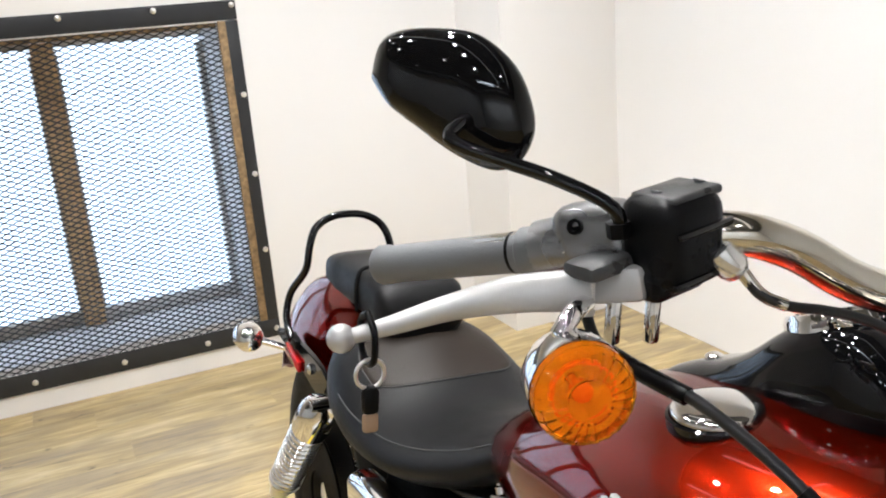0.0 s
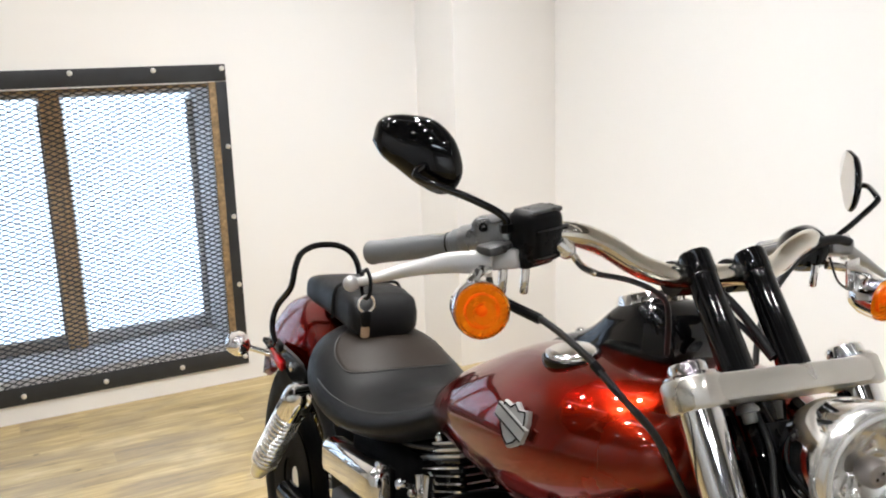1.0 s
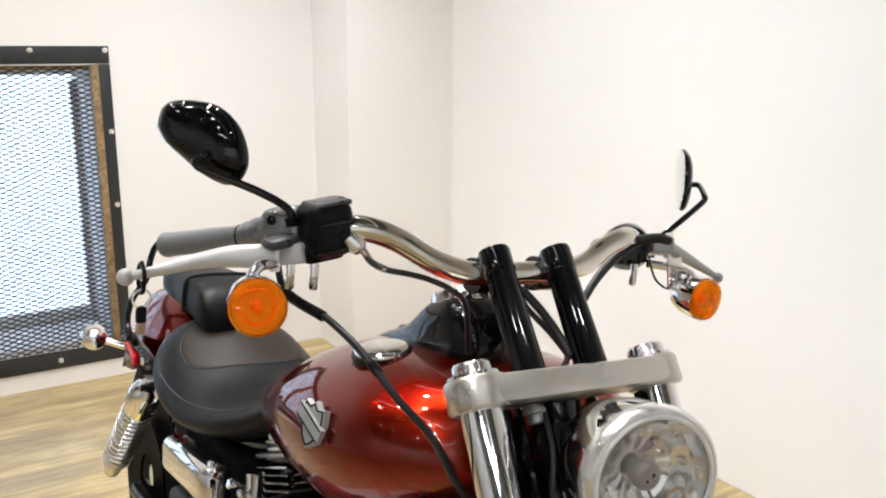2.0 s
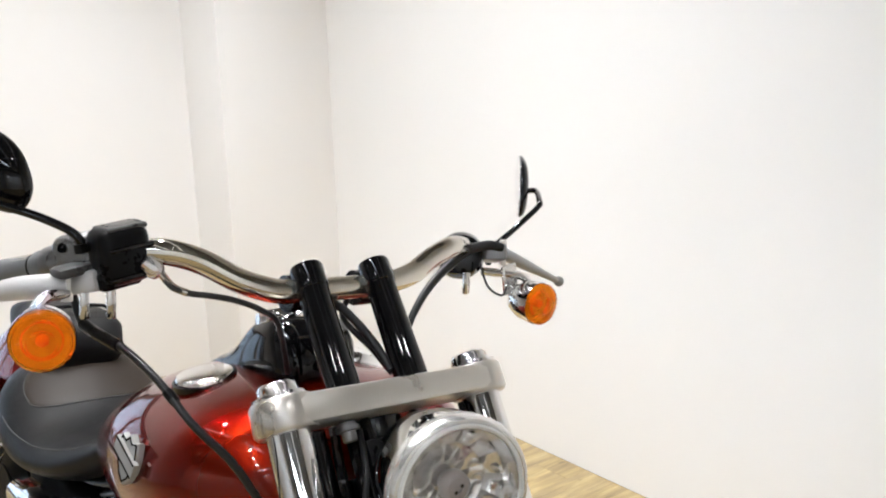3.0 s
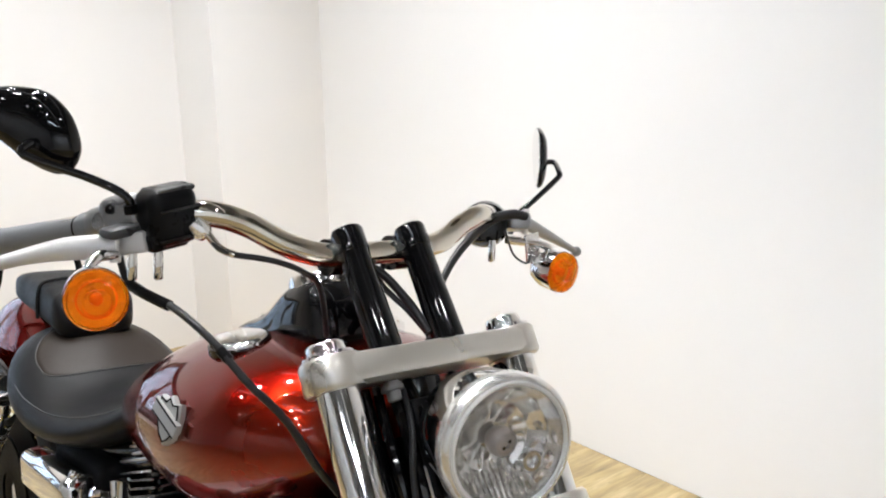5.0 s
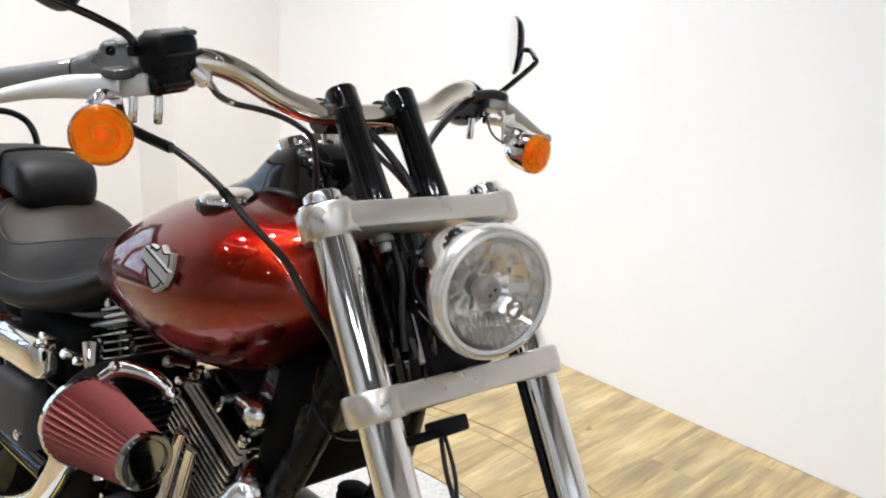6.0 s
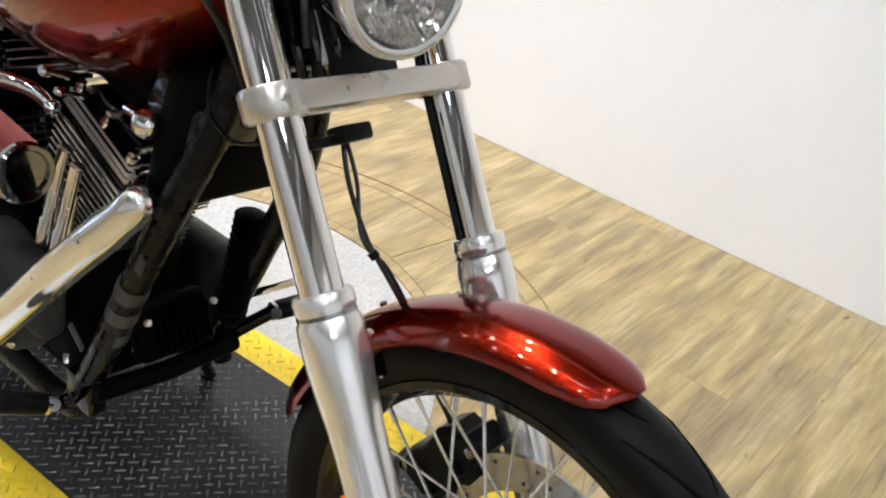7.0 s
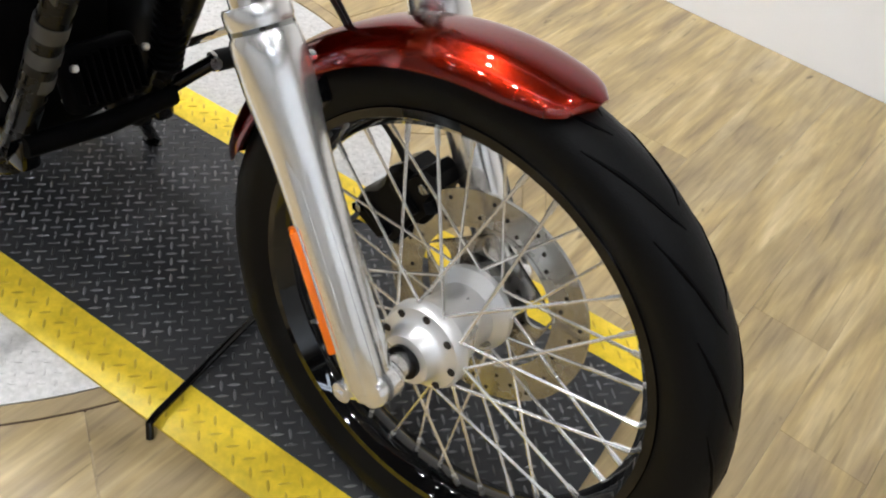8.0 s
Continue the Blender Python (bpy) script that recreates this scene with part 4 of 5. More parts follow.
    part("pivot_bolt", Geo().lathe([(-.018, .006), (.018, .006), (.021, .0045)], piv, (0, 0, 1), 12), ALLOY, perch)
    # turn signal hung under the perch
    sc = Vector((-.572, -.337, 1.111)) if s < 0 else Vector((-.574, .373, 1.086))
    sa = Vector((.955, -.28, 0) if s < 0 else (.97, .09, -.05)).normalized()
    sig = part("turn_signal", Geo().lathe([(-.052, .008), (-.050, .016), (-.042, .024), (-.026, .0305), (-.004, .0325), (.0, .0325)], sc, sa, 32, caps=False), CHROME, bike, "chrome bullet turn signal")
    lens = part("signal_lens", faceted_lens(sc, sa), AMBER, sig, "round amber lens", sharp=14)
    lens.visible_shadow = False
    core = part("signal_core", facet_bowl([(-.001, .0305), (-.009, .0270), (-.016, .0200), (-.021, .0110), (-.022, .004)], 18, sc, sa, .0012, 5), AMBER_CORE, sig, sharp=20)
    part("bulb", Geo().lathe([(-.017, .004), (-.010, .005), (-.002, .0075), (.003, .0065), (.005, .002)], sc, sa, 18), BULB_AMBER, core, "dark amber bulb")
    part("inner_ring", Geo().lathe([(.000, .0205), (.004, .0205), (.004, .0185), (.000, .0185)], sc, sa, 32, closed=True), BULB_AMBER, core)
    st = Geo().tube([sc + Vector((-.026, 0, .026)), sc + Vector((-.03, -s * .012, .038)), p(-.625, .30, 1.146)], .0065, 12, 3)
    part("signal_stalk", st, CHROME, sig)
    if s > 0:
        bracket = Geo().box(sc + Vector((-.036, -.030, .034)), (.004, .030, .046), .002, Matrix.Rotation(radians(12), 4, "X"))
        bracket.box(sc + Vector((-.036, -.016, .012)), (.006, .026, .012), .003)
        part("signal_bracket", bracket, SLIDER, sig, "bright flat signal bracket")
    # two small switch tabs under the housing
    for k in ((0, 1) if s < 0 else (1,)):
        part("cable_tab", Geo().box(p(-.618 + .008 * k, .282 - .026 * k, 1.134), (.008, .010, .034), .003), CHROME, perch)
    # mirror, turned well in
    mc, nb = (p(-.705, .359, 1.274) if s < 0 else p(-.733, .470, 1.266)), (Vector((.6, -.8, 0)) if s < 0 else Vector((.63, .776, 0)))
    wide = Vector((-.8, -.6, 0)) if s < 0 else Vector((-.776, .63, 0))
    m = frame_of(mc, wide, (0, 0, 1)) @ Matrix.Rotation(radians(0 if s < 0 else 10), 4, "Z")
    shape = [(.062, .012), (.056, .034), (.040, .043), (.012, .045), (-.018, .041), (-.044, .022), (-.057, -.004), (-.058, -.024), (-.048, -.041), (-.030, -.046), (-.004, -.037), (.024, -.021), (.048, -.006)]
    sm = [Vector((x, y, 0)) for x, y in shape]
    sm, _ = spline(sm + [sm[0]], [0] * (len(sm) + 1), 4)
    sm = [(v.x, v.y) for v in sm[:-1]]
    rings = []
    sign = 1 if (m.to_3x3() @ Vector((0, 0, 1))).dot(nb) > 0 else -1
    deep = 1.0 if s < 0 else 0.55
    for k, hh in ((.985, -.003), (1.0, 0), (1.0, .004), (.93, .012), (.75, .0195), (.45, .024), (.15, .026)):
        rings.append([m @ Vector((x * k, y * k, sign * hh * deep)) for x, y in sm])
    mir = part("mirror", Geo().rings(rings), BLACK, bike, "gloss black teardrop mirror", sharp=60)
    part("mirror_glass", Geo().rings([[m @ Vector((x * .95, y * .95, -sign * .0032)) for x, y in sm], [m @ Vector((x * .95, y * .95, -sign * .0042)) for x, y in sm]]), MIRROR, mir, "mirror glass")
    hub_p = m @ (Vector((-.023, -.015, sign * .0205)) if s < 0 else Vector((-.012, -.006, sign * .024 * deep)))
    arm = [p(-.612, .286, 1.192), p(-.612, .292, 1.211), p(-.636, .322, 1.228), hub_p + nb * .022 + Vector((0, 0, -.010)), hub_p + nb * .012 + Vector((-.003, 0, .002)), hub_p]
    if s > 0:
        arm = [p(-.655, .338, 1.150), p(-.663, .352, 1.172), p(-.658, .395, 1.205), p(-.657, .440, 1.237), p(-.664, .450, 1.246), hub_p + nb * .014, hub_p]
    part("mirror_stem", Geo().tube(arm, .0048, 10, 5), BLACK, mir, "thin black mirror stem")


hand_side(-1)
hand_side(1)
part("stem_nut", Geo().lathe([(0, .008), (.010, .008)], (-.612, -.286, 1.192), (0, -.2, 1), 6), SATIN, bike)
# cables
part("brake_hose", Geo().tube([(-.648, -.285, 1.140), (-.636, -.281, 1.114), (-.60, -.275, 1.105), (-.556, -.262, 1.098), (-.500, -.245, 1.074), (-.455, -.228, 1.040), (-.430, -.195, 1.000), (-.425, -.160, .945), (-.435, -.115, .89), (-.45, -.07, .82)], .0042, 12, 6), HOSE, bike, "black brake hose")
part("hose_collar", Geo().tube([(-.488, -.241, 1.066), (-.476, -.236, 1.057)], .0056, 12), SATIN, bike)
part("hose_sleeve", Geo().tube([(-.628, -.280, 1.110), (-.60, -.275, 1.105), (-.562, -.264, 1.099)], .0064, 12, 4), SATIN, bike)
part("cable_nut", Geo().lathe([(-.012, .007), (-.010, .0105), (.004, .0112), (.010, .0085), (.012, .005)], (-.584, -.220, 1.176), (.35, .55, -.6), 12), POLISHED, bike, "bright cable nut")
part("throttle_cable", Geo().tube([(-.578, -.213, 1.172), (-.570, -.206, 1.158), (-.560, -.190, 1.150), (-.552, -.165, 1.146), (-.546, -.140, 1.140), (-.541, -.112, 1.128), (-.546, -.085, 1.106), (-.565, -.06, 1.04)], .0036, 10, 6), HOSE, bike)
part("cable_elbow", Geo().tube([(-.585, -.220, 1.180), (-.578, -.213, 1.170), (-.569, -.203, 1.156), (-.560, -.190, 1.150)], [.0060, .0046, .0042, .0042], 12, 4), WORN_CHROME, bike, "bare metal cable elbow")
part("clutch_cable", Geo().tube([(-.606, .318, 1.170), (-.610, .295, 1.174), (-.620, .262, 1.166), (-.622, .232, 1.146), (-.612, .195, 1.125), (-.604, .165, 1.098), (-.594, .140, 1.065), (-.57, .11, 1.01), (-.52, .08, .94)], [.0070, .0074, .0074, .0070, .0064, .0056, .0050, .0044, .004], 12, 6), HOSE, bike, "black clutch cable")
part("bar_wire", Geo().tube([(-.56, -.022, 1.13), (-.535, -.004, 1.12), (-.505, .02, 1.085), (-.475, .028, 1.055)], .0055, 10, 5), HOSE, bike)
part("bar_wire", Geo().tube([(-.56, .02, 1.128), (-.548, .005, 1.105), (-.51, .022, 1.075), (-.478, .032, 1.05)], .004, 10, 5), HOSE, bike)
part("signal_wire", Geo().tube([(-.60, .272, 1.15), (-.585, .276, 1.118), (-.578, .298, 1.104), (-.59, .318, 1.112)], .0017, 8, 5), HOSE, bike)
for dy, rad in ((0, .0030), (.006, .0026)):
    part("fork_wire", Geo().tube([on_fork(.558, -.034 + dy, -.02), on_fork(.51, -.044 + dy * 2, -.016), on_fork(.45, -.042 - dy, -.012), on_fork(.41, -.034 + dy, -.006), on_fork(.37, -.016 + dy, -.01), on_fork(.35, -.002 + dy, -.02)], rad, 8, 6), HOSE, bike)
part("wire_tie", Geo().tube([on_fork(.432, -.041, -.010), on_fork(.424, -.038, -.008)], .0062, 10), SATIN, bike)
part("wire_plug", Geo().box(on_fork(.566, -.030, -.01), (.03, .046, .020), .004, Matrix.Rotation(-RAKE, 4, "Y")).box(on_fork(.562, -.064, -.016), (.016, .05, .012), .003, Matrix.Rotation(-RAKE, 4, "Y")), SATIN, bike, "black wiring plug")


# front fender: an arched strip over the tyre
def arch(centre, table, tw=.004):
    """table: rows of angle (degrees from ahead, upwards), crown radius, side radius, half width."""
    g = Geo()
    rings = []
    a0, a1 = table[0][0], table[-1][0]
    n = 44
    for i in range(n + 1):
        a = a0 + (a1 - a0) * i / n
        rc, rs, hw = interp(table, a)
        ring = []
        for out in (0, 1):
            m = 14
            seq = range(m + 1) if not out else range(m, -1, -1)
            for k in seq:
                t = -1 + 2 * k / m
                e = abs(t) ** 2.6
                rr = rc - (rc - rs) * e - tw * out
                y = hw * math.copysign(abs(t) ** .92, t)
                ring.append((centre.x + rr * math.cos(radians(a)), y, centre.z + rr * math.sin(radians(a))))
        rings.append(ring)
    return g.rings(rings)


part("front_fender", arch(AXLE, [(76.2, .362, .358, .012), (77.5, .364, .350, .034), (81, .365, .343, .054), (88, .3655, .337, .062), (102, .365, .334, .064), (125, .365, .330, .064), (150, .369, .330, .062), (164, .373, .333, .056), (171, .376, .348, .04), (174, .376, .371, .012)]), RED, bike, "candy red front fender", sharp=60)
for s in (-1, 1):
    for u in (.30, .345):
        part("fender_bolt", Geo().lathe([(0, .007), (.012, .007), (.015, .005)], on_fork(u, s * .072, -.01), (0, s, 0), 8), CHROME, bike)
    part("fender_bracket", Geo().box(on_fork(.310, s * .082, -.012), (.018, .034, .030), .005, Matrix.Rotation(-RAKE, 4, "Y")), BLACK, bike)


# tank: lofted from sections along x
def section(x, zc, hw, up, down, n=32, e_top=2.3, e_low=2.2, flat=0.0):
    ring = []
    for k in range(n):
        a = 2 * math.pi * k / n
        c, s = math.cos(a), math.sin(a)
        e = e_top if s > 0 else e_low
        y = hw * math.copysign(abs(c) ** (2 / e), c)
        z = (up if s > 0 else down) * math.copysign(abs(s) ** (2 / e), s)
        ring.append((x, y, zc + z))
    return ring


TANK = [(-1.135, .782, .040, .018, .016), (-1.115, .787, .082, .034, .030), (-1.07, .800, .118, .054, .050), (-1.00, .822, .150, .078, .080), (-.91, .846, .176, .104, .110), (-.82, .868, .195, .124, .136), (-.72, .888, .212, .126, .150),
        (-.63, .904, .216, .118, .140), (-.56, .918, .206, .106, .112), (-.51, .928, .186, .090, .075), (-.478, .934, .160, .072, .055), (-.460, .937, .125, .052, .038), (-.452, .938, .08, .03, .02)]
rings = []
for i in range(81):
    x = -1.135 + .683 * i / 80
    w = .035 * min(1.0, (x + 1.136) / .08, (-.4515 - x) / .06)
    vals = [interp(TANK, x + k * w) for k in (-1, -.66, -.33, 0, .33, .66, 1)]
    zc, hw, upz, dn = [sum(v[c] for v in vals) / 7 for c in range(4)]
    rings.append(section(x, zc, hw, upz, dn, 64, 2.35, 2.1))
part("fuel_tank", Geo().rings(rings), RED, bike, "candy red teardrop fuel tank", sharp=70)
CAPC = Vector((-.695, -.106, 1.006))
cap_ax = Vector((-.06, -.14, .98)).normalized()
cap = part("fuel_cap", Geo().lathe([(.0, .0395), (.004, .0395), (.006, .0385), (.0075, .036), (.009, .030), (.010, .018), (.0105, .004)], CAPC, cap_ax, 40), CHROME, bike, "domed chrome fuel cap")
part("cap_ring", Geo().lathe([(-.014, .0440), (.000, .0440), (.001, .041), (-.012, .041)], CAPC, cap_ax, 40, closed=True), BLACK, cap)
part("gauge_cap", Geo().lathe([(.0, .043), (.008, .043), (.016, .040), (.022, .026), (.024, .004)], Vector((-.695, .112, 1.000)), Vector((-.10, .30, .95)), 40), CHROME, bike, "domed chrome fuel gauge cap")
# tank badge: a shield with a bar across, both plain
bm_ = frame_of((-.668, -.2155, .930), (1, -.02, .05), (.03, .22, 1))
shield = [(x * .95, y * .78) for x, y in [(-.030, .030), (-.012, .026), (0, .036), (.012, .026), (.030, .030), (.034, .010), (.030, -.014), (.016, -.034), (0, -.044), (-.016, -.034), (-.030, -.014), (-.034, .010)]]
z_out = (bm_.to_3x3() @ Vector((0, 0, 1)))
if z_out.y > 0:
    bm_ = bm_ @ Matrix.Rotation(math.pi, 4, "Y")
badge = part("tank_badge", Geo().slab(shield, bm_ @ Matrix.Translation((0, 0, -.005)), .008, .002), BADGE, bike, "grey metal shield badge")
rim = [bm_ @ Vector((x * .86, y * .86, .0032)) for x, y in shield]
part("badge_rim", Geo().tube(rim + rim[:2], .0013, 6), CASE_BLACK, badge, "black inlaid shield outline")
bar_m = bm_ @ Matrix.Translation((0, 0, .001)) @ Matrix.Rotation(radians(-14), 4, "Z")
badge_bar = part("badge_bar", Geo().slab([(-.038, -.010), (.038, -.010), (.038, .010), (-.038, .010)], bar_m, .006, .001), BADGE, badge)
for y in (-.0078, .0078):
    part("bar_edge", Geo().slab([(-.036, y - .0009), (.036, y - .0009), (.036, y + .0009), (-.036, y + .0009)], bar_m @ Matrix.Translation((0, 0, .0058)), .001), CASE_BLACK, badge_bar)
# console with the speedometer
rings = []
CON = [(-.875, .935, .024, .010, .05), (-.86, .950, .040, .026, .07), (-.82, .962, .048, .036, .08), (-.76, .978, .053, .044, .10), (-.72, .996, .056, .054, .11), (-.69, 1.016, .059, .066, .12), (-.63, 1.034, .060, .064, .12), (-.595, 1.036, .056, .050, .11), (-.575, 1.028, .042, .028, .09)]
for i in range(41):
    x = -.875 + .300 * i / 40
    w = .018 * min(1.0, (x + .8755) / .03, (-.5745 - x) / .03)
    vals = [interp(CON, x + k * w) for k in (-1, -.5, 0, .5, 1)]
    zc, hw, upz, dn = [sum(v[c] for v in vals) / 5 for c in range(4)]
    rings.append(section(x, zc, hw, upz, dn, 40, 3.6, 2.8))
con = part("tank_console", Geo().rings(rings), BLACK, bike, "gloss black tank console", sharp=60)
sp_ax = Vector((-.35, 0, .94)).normalized()
part("speedometer", Geo().lathe([(-.01, .048), (.012, .048), (.018, .045), (.018, .041), (.012, .040), (.012, .002)], Vector((-.665, 0, 1.075)), sp_ax, 36), CHROME, con, "chrome-ringed speedometer")
part("console_screw", Geo().lathe([(0, .010), (.008, .010), (.011, .006)], Vector((-.80, -.012, .999)), (0, -.1, 1), 12), CHROME, con)

# seats
SEAT = [(-1.645, .780, .062, .020, .025), (-1.62, .760, .115, .052, .035), (-1.58, .735, .152, .086, .050), (-1.53, .712, .171, .114, .055), (-1.48, .700, .177, .118, .055), (-1.43, .692, .179, .106, .055), (-1.38, .690, .178, .085, .050), (-1.33, .692, .176, .065, .045), (-1.27, .700, .170, .055, .042), (-1.20, .716, .156, .049, .042),
        (-1.12, .750, .130, .044, .042), (-1.04, .800, .100, .036, .040), (-.98, .838, .07, .022, .03), (-.955, .85, .03, .01, .012)]
SEAT_Y = -.012
rings = []
for i in range(70):
    x = -1.645 + .69 * i / 69
    vals = [interp(SEAT, x + k * .022) for k in (-1, -.5, 0, .5, 1)]
    zc, hw, upz, dn = [sum(v[c] for v in vals) / 5 for c in range(4)]
    rings.append([(px, py + SEAT_Y, pz) for px, py, pz in section(x, zc, hw, upz, dn, 48, 2.05, 2.4)])
seat = part("rider_seat", Geo().rings(rings), LEATHER, bike, "black leather solo seat with worn dish", sharp=70)


def seat_top(x, y, lift=.0):
    vals = [interp(SEAT, x + k * .022) for k in (-1, -.5, 0, .5, 1)]
    zc, hw, upz, dn = [sum(v[c] for v in vals) / 5 for c in range(4)]
    return Vector((x, y + SEAT_Y, zc + upz * max(0.0, 1 - (abs(y) / hw) ** 2.05) ** (1 / 2.05) + lift))


# the worn dish: a stitched panel over the rear of the seat
rings = []
for k in (1.0, .985, .93, .8, .6, .4, .2, .01):
    ring = []
    for j in range(48):
        a = 2 * math.pi * j / 48
        cx, cy = math.cos(a), math.sin(a)
        x = -1.455 + k * (.085 * cx if cx > 0 else .115 * cx) + (.02 * abs(cy) ** 2 if cx > 0 else 0) * k
        ring.append(seat_top(x, k * .132 * cy, -.002 if k == 1.0 else .0012))
    rings.append(ring)
part("seat_dish", Geo().rings(rings), WORN_LEATHER, seat, "worn brownish seat dish", sharp=80)
edge = [seat_top(-1.455 + (.085 * math.cos(a) if math.cos(a) > 0 else .115 * math.cos(a)) + (.02 * math.sin(a) ** 2 if math.cos(a) > 0 else 0), .132 * math.sin(a), .001) for a in (2 * math.pi * j / 40 for j in range(41))]
part("seam", Geo().tube(edge, .0013, 6), THREAD, seat)
for s in (-1, 1):
    part("seam", Geo().tube([seat_top(x, s * w, .0004) for x, w in ((-1.47, .170), (-1.42, .170), (-1.36, .164), (-1.30, .155), (-1.24, .141), (-1.18, .122), (-1.12, .100), (-1.06, .074))], .0013, 6, 5), THREAD, seat)
rings = []
PILL = [(-1.84, .850, .070, .020, .02), (-1.82, .850, .085, .036, .03), (-1.76, .852, .092, .045, .035), (-1.65, .858, .098, .047, .04), (-1.56, .862, .100, .048, .05), (-1.51, .858, .098, .044, .055), (-1.485, .85, .088, .030, .045), (-1.475, .845, .07, .015, .03)]
for i in range(31):
    x = -1.84 + .365 * i / 30
    zc, hw, upz, dn = interp(PILL, x)
    rings.append([(px, py * .84 - .016, pz) for px, py, pz in section(x, zc, hw, upz, dn, 36, 4.0, 3.4)])
pill = part("pillion_pad", Geo().rings(rings), LEATHER, bike, "small black leather pillion pad", sharp=60)
part("pad_strap", Geo().tube([(-1.60, y * .84 - .016, z) for y, z in ((-.102, .83), (-.098, .895), (-.06, .911), (.06, .911), (.098, .895), (.102, .83))], .004, 8, 5), LEATHER, pill)

# rear end
rear_wheel = wheel("rear_wheel", REAR_AXLE, 0.330, 0.172, 0.205, 40, "rear wheel with wide tyre")
part("rear_rotor", Geo().lathe([(.096, .06), (.096, .150), (.102, .150), (.102, .06)], REAR_AXLE, (0, -1, 0), 48, closed=True), CASE_BLACK, rear_wheel, "dark steel rear brake rotor")
part("rear_rim_cover", Geo().lathe([(.070, .03), (.070, .200), (.075, .200), (.078, .03)], REAR_AXLE, (0, -1, 0), 48), CASE_BLACK, rear_wheel, "black rear wheel centre")
part("rear_fender", arch(REAR_AXLE, [(58, .43, .33, .085), (76, .470, .315, .108), (95, .486, .300, .126), (115, .488, .300, .128), (132, .480, .310, .122), (146, .458, .36, .09), (154, .452, .39, .06), (157, .45, .43, .02)]), RED, bike, "candy red rear fender", sharp=60)
for s in (-1, 1):
    # strut plate: slim at the rear, deep and pointed at its front end
    plate_m = frame_of((0, s * .140, 0), (1, 0, 0), (0, 0, 1))
    outline = [(-1.985, .672), (-1.915, .664), (-1.80, .650), (-1.745, .640), (-1.700, .634), (-1.660, .652), (-1.632, .684), (-1.675, .697), (-1.74, .703), (-1.85, .704), (-1.94, .694), (-1.982, .684)]
    part("fender_strut", Geo().slab(outline, plate_m @ Matrix.Translation((0, 0, -.006 if s > 0 else -.004)), .010, .002 if s < 0 else 0), BLACK, bike, "gloss black pointed fender strut")
    part("strut_bolt", Geo().lathe([(0, .011), (.005, .011), (.008, .007)], (-1.735, s * .146, .676), (0, s, 0), 14), CHROME, bike)
    part("hoop_mount", Geo().box((-1.845, s * .146, .700), (.050, .016, .022), .005, Matrix.Rotation(radians(8), 4, "Y")), SATIN, bike)
    c = Vector((-2.02, s * .205, .662))
    sig = part("turn_signal", Geo().lathe([(.052, .008), (.050, .016), (.042, .024), (.026, .0305), (.004, .0325), (.0, .0325)], c, (1, 0, 0), 28), CHROME, bike, "chrome rear turn signal")
    part("signal_lens", Geo().lathe([(.0, .0315), (-.010, .031), (-.017, .024), (-.020, .006)], c, (1, 0, 0), 28), CLEAR_LENS, sig)
    part("signal_stalk", Geo().tube([c + Vector((.01, 0, 0)), Vector((-1.965, s * .126, .640))], .0085, 12), CHROME, sig)
    part("side_reflector", Geo().box((-1.85, s * .149, .662), (.094, .012, .026), .006, Matrix.Rotation(radians(9), 4, "Y")), RED_LENS, bike, "small red side reflector")
    top, foot = Vector((-1.575, s * .178, .672)), Vector((-1.84, s * .186, .375))
    d = (top - foot).normalized()
    ln = (top - foot).length
    shock = part("shock", Geo().tube([foot, top], .016, 16), SATIN, bike, "chrome coil-over shock")
    coil = []
    turns = 13
    d_up = d.orthogonal().normalized()
    d_sd = d.cross(d_up)
    for i in range(turns * 14 + 1):
        a = 2 * math.pi * i / 14
        coil.append(foot + d * (.05 + (ln - .135) * i / (turns * 14)) + (d_up * math.cos(a) + d_sd * math.sin(a)) * .030)
    part("coil_spring", Geo().tube(coil, .0060, 8), SLIDER, shock, "chrome coil spring")
    part("shock_cover", Geo().lathe([(ln - .095, .032), (ln - .092, .036), (ln - .035, .036), (ln - .022, .033), (ln - .012, .026), (ln, .014)], foot, d, 28), CHROME, shock, "chrome shock cover")
    part("shock_foot", Geo().lathe([(-.02, .020), (.03, .026), (.05, .034), (.056, .034)], foot, d, 24), ALLOY, shock)
    part("shock_bolt", Geo().tube([top + Vector((0, -s * .05, 0)), top + Vector((0, s * .02, 0))], .012, 14), CHROME, shock)
SB = [(-1.845, -.124, .702), (-1.885, -.122, .740), (-1.89, -.110, .79), (-1.835, -.094, .85), (-1.83, -.086, .90), (-1.84, -.070, .934), (-1.845, -.038, .953), (-1.845, 0, .958)]
part("sissy_bar", Geo().tube([(x, y - .030, z) for x, y, z in SB] + [(x, -y - .030, z) for x, y, z in SB[-2::-1]], .0078, 14, 6), BLACK, bike, "bent gloss black passenger hoop")
part("tail_lamp", Geo().box((-2.12, 0, .62), (.05, .10, .05), .012), RED_LENS, bike)

# frame
for s in (-1, 1):
    part("down_tube", Geo().tube([(-.470, s * .045, .90), (-.488, s * .080, .76), (-.533, s * .105, .632), (-.592, s * .112, .50), (-.680, s * .118, .303), (-.72, s * .118, .235), (-.80, s * .12, .20), (-1.4, s * .13, .20)], .0215, 16, 6), FRAME_BLACK, bike, "scuffed black frame tube")
    part("top_tube", Geo().tube([(-.49, s * .03, .87), (-.80, s * .06, .80), (-1.2, s * .10, .68), (-1.5, s * .11, .62)], .016, 12, 5), BLACK, bike)
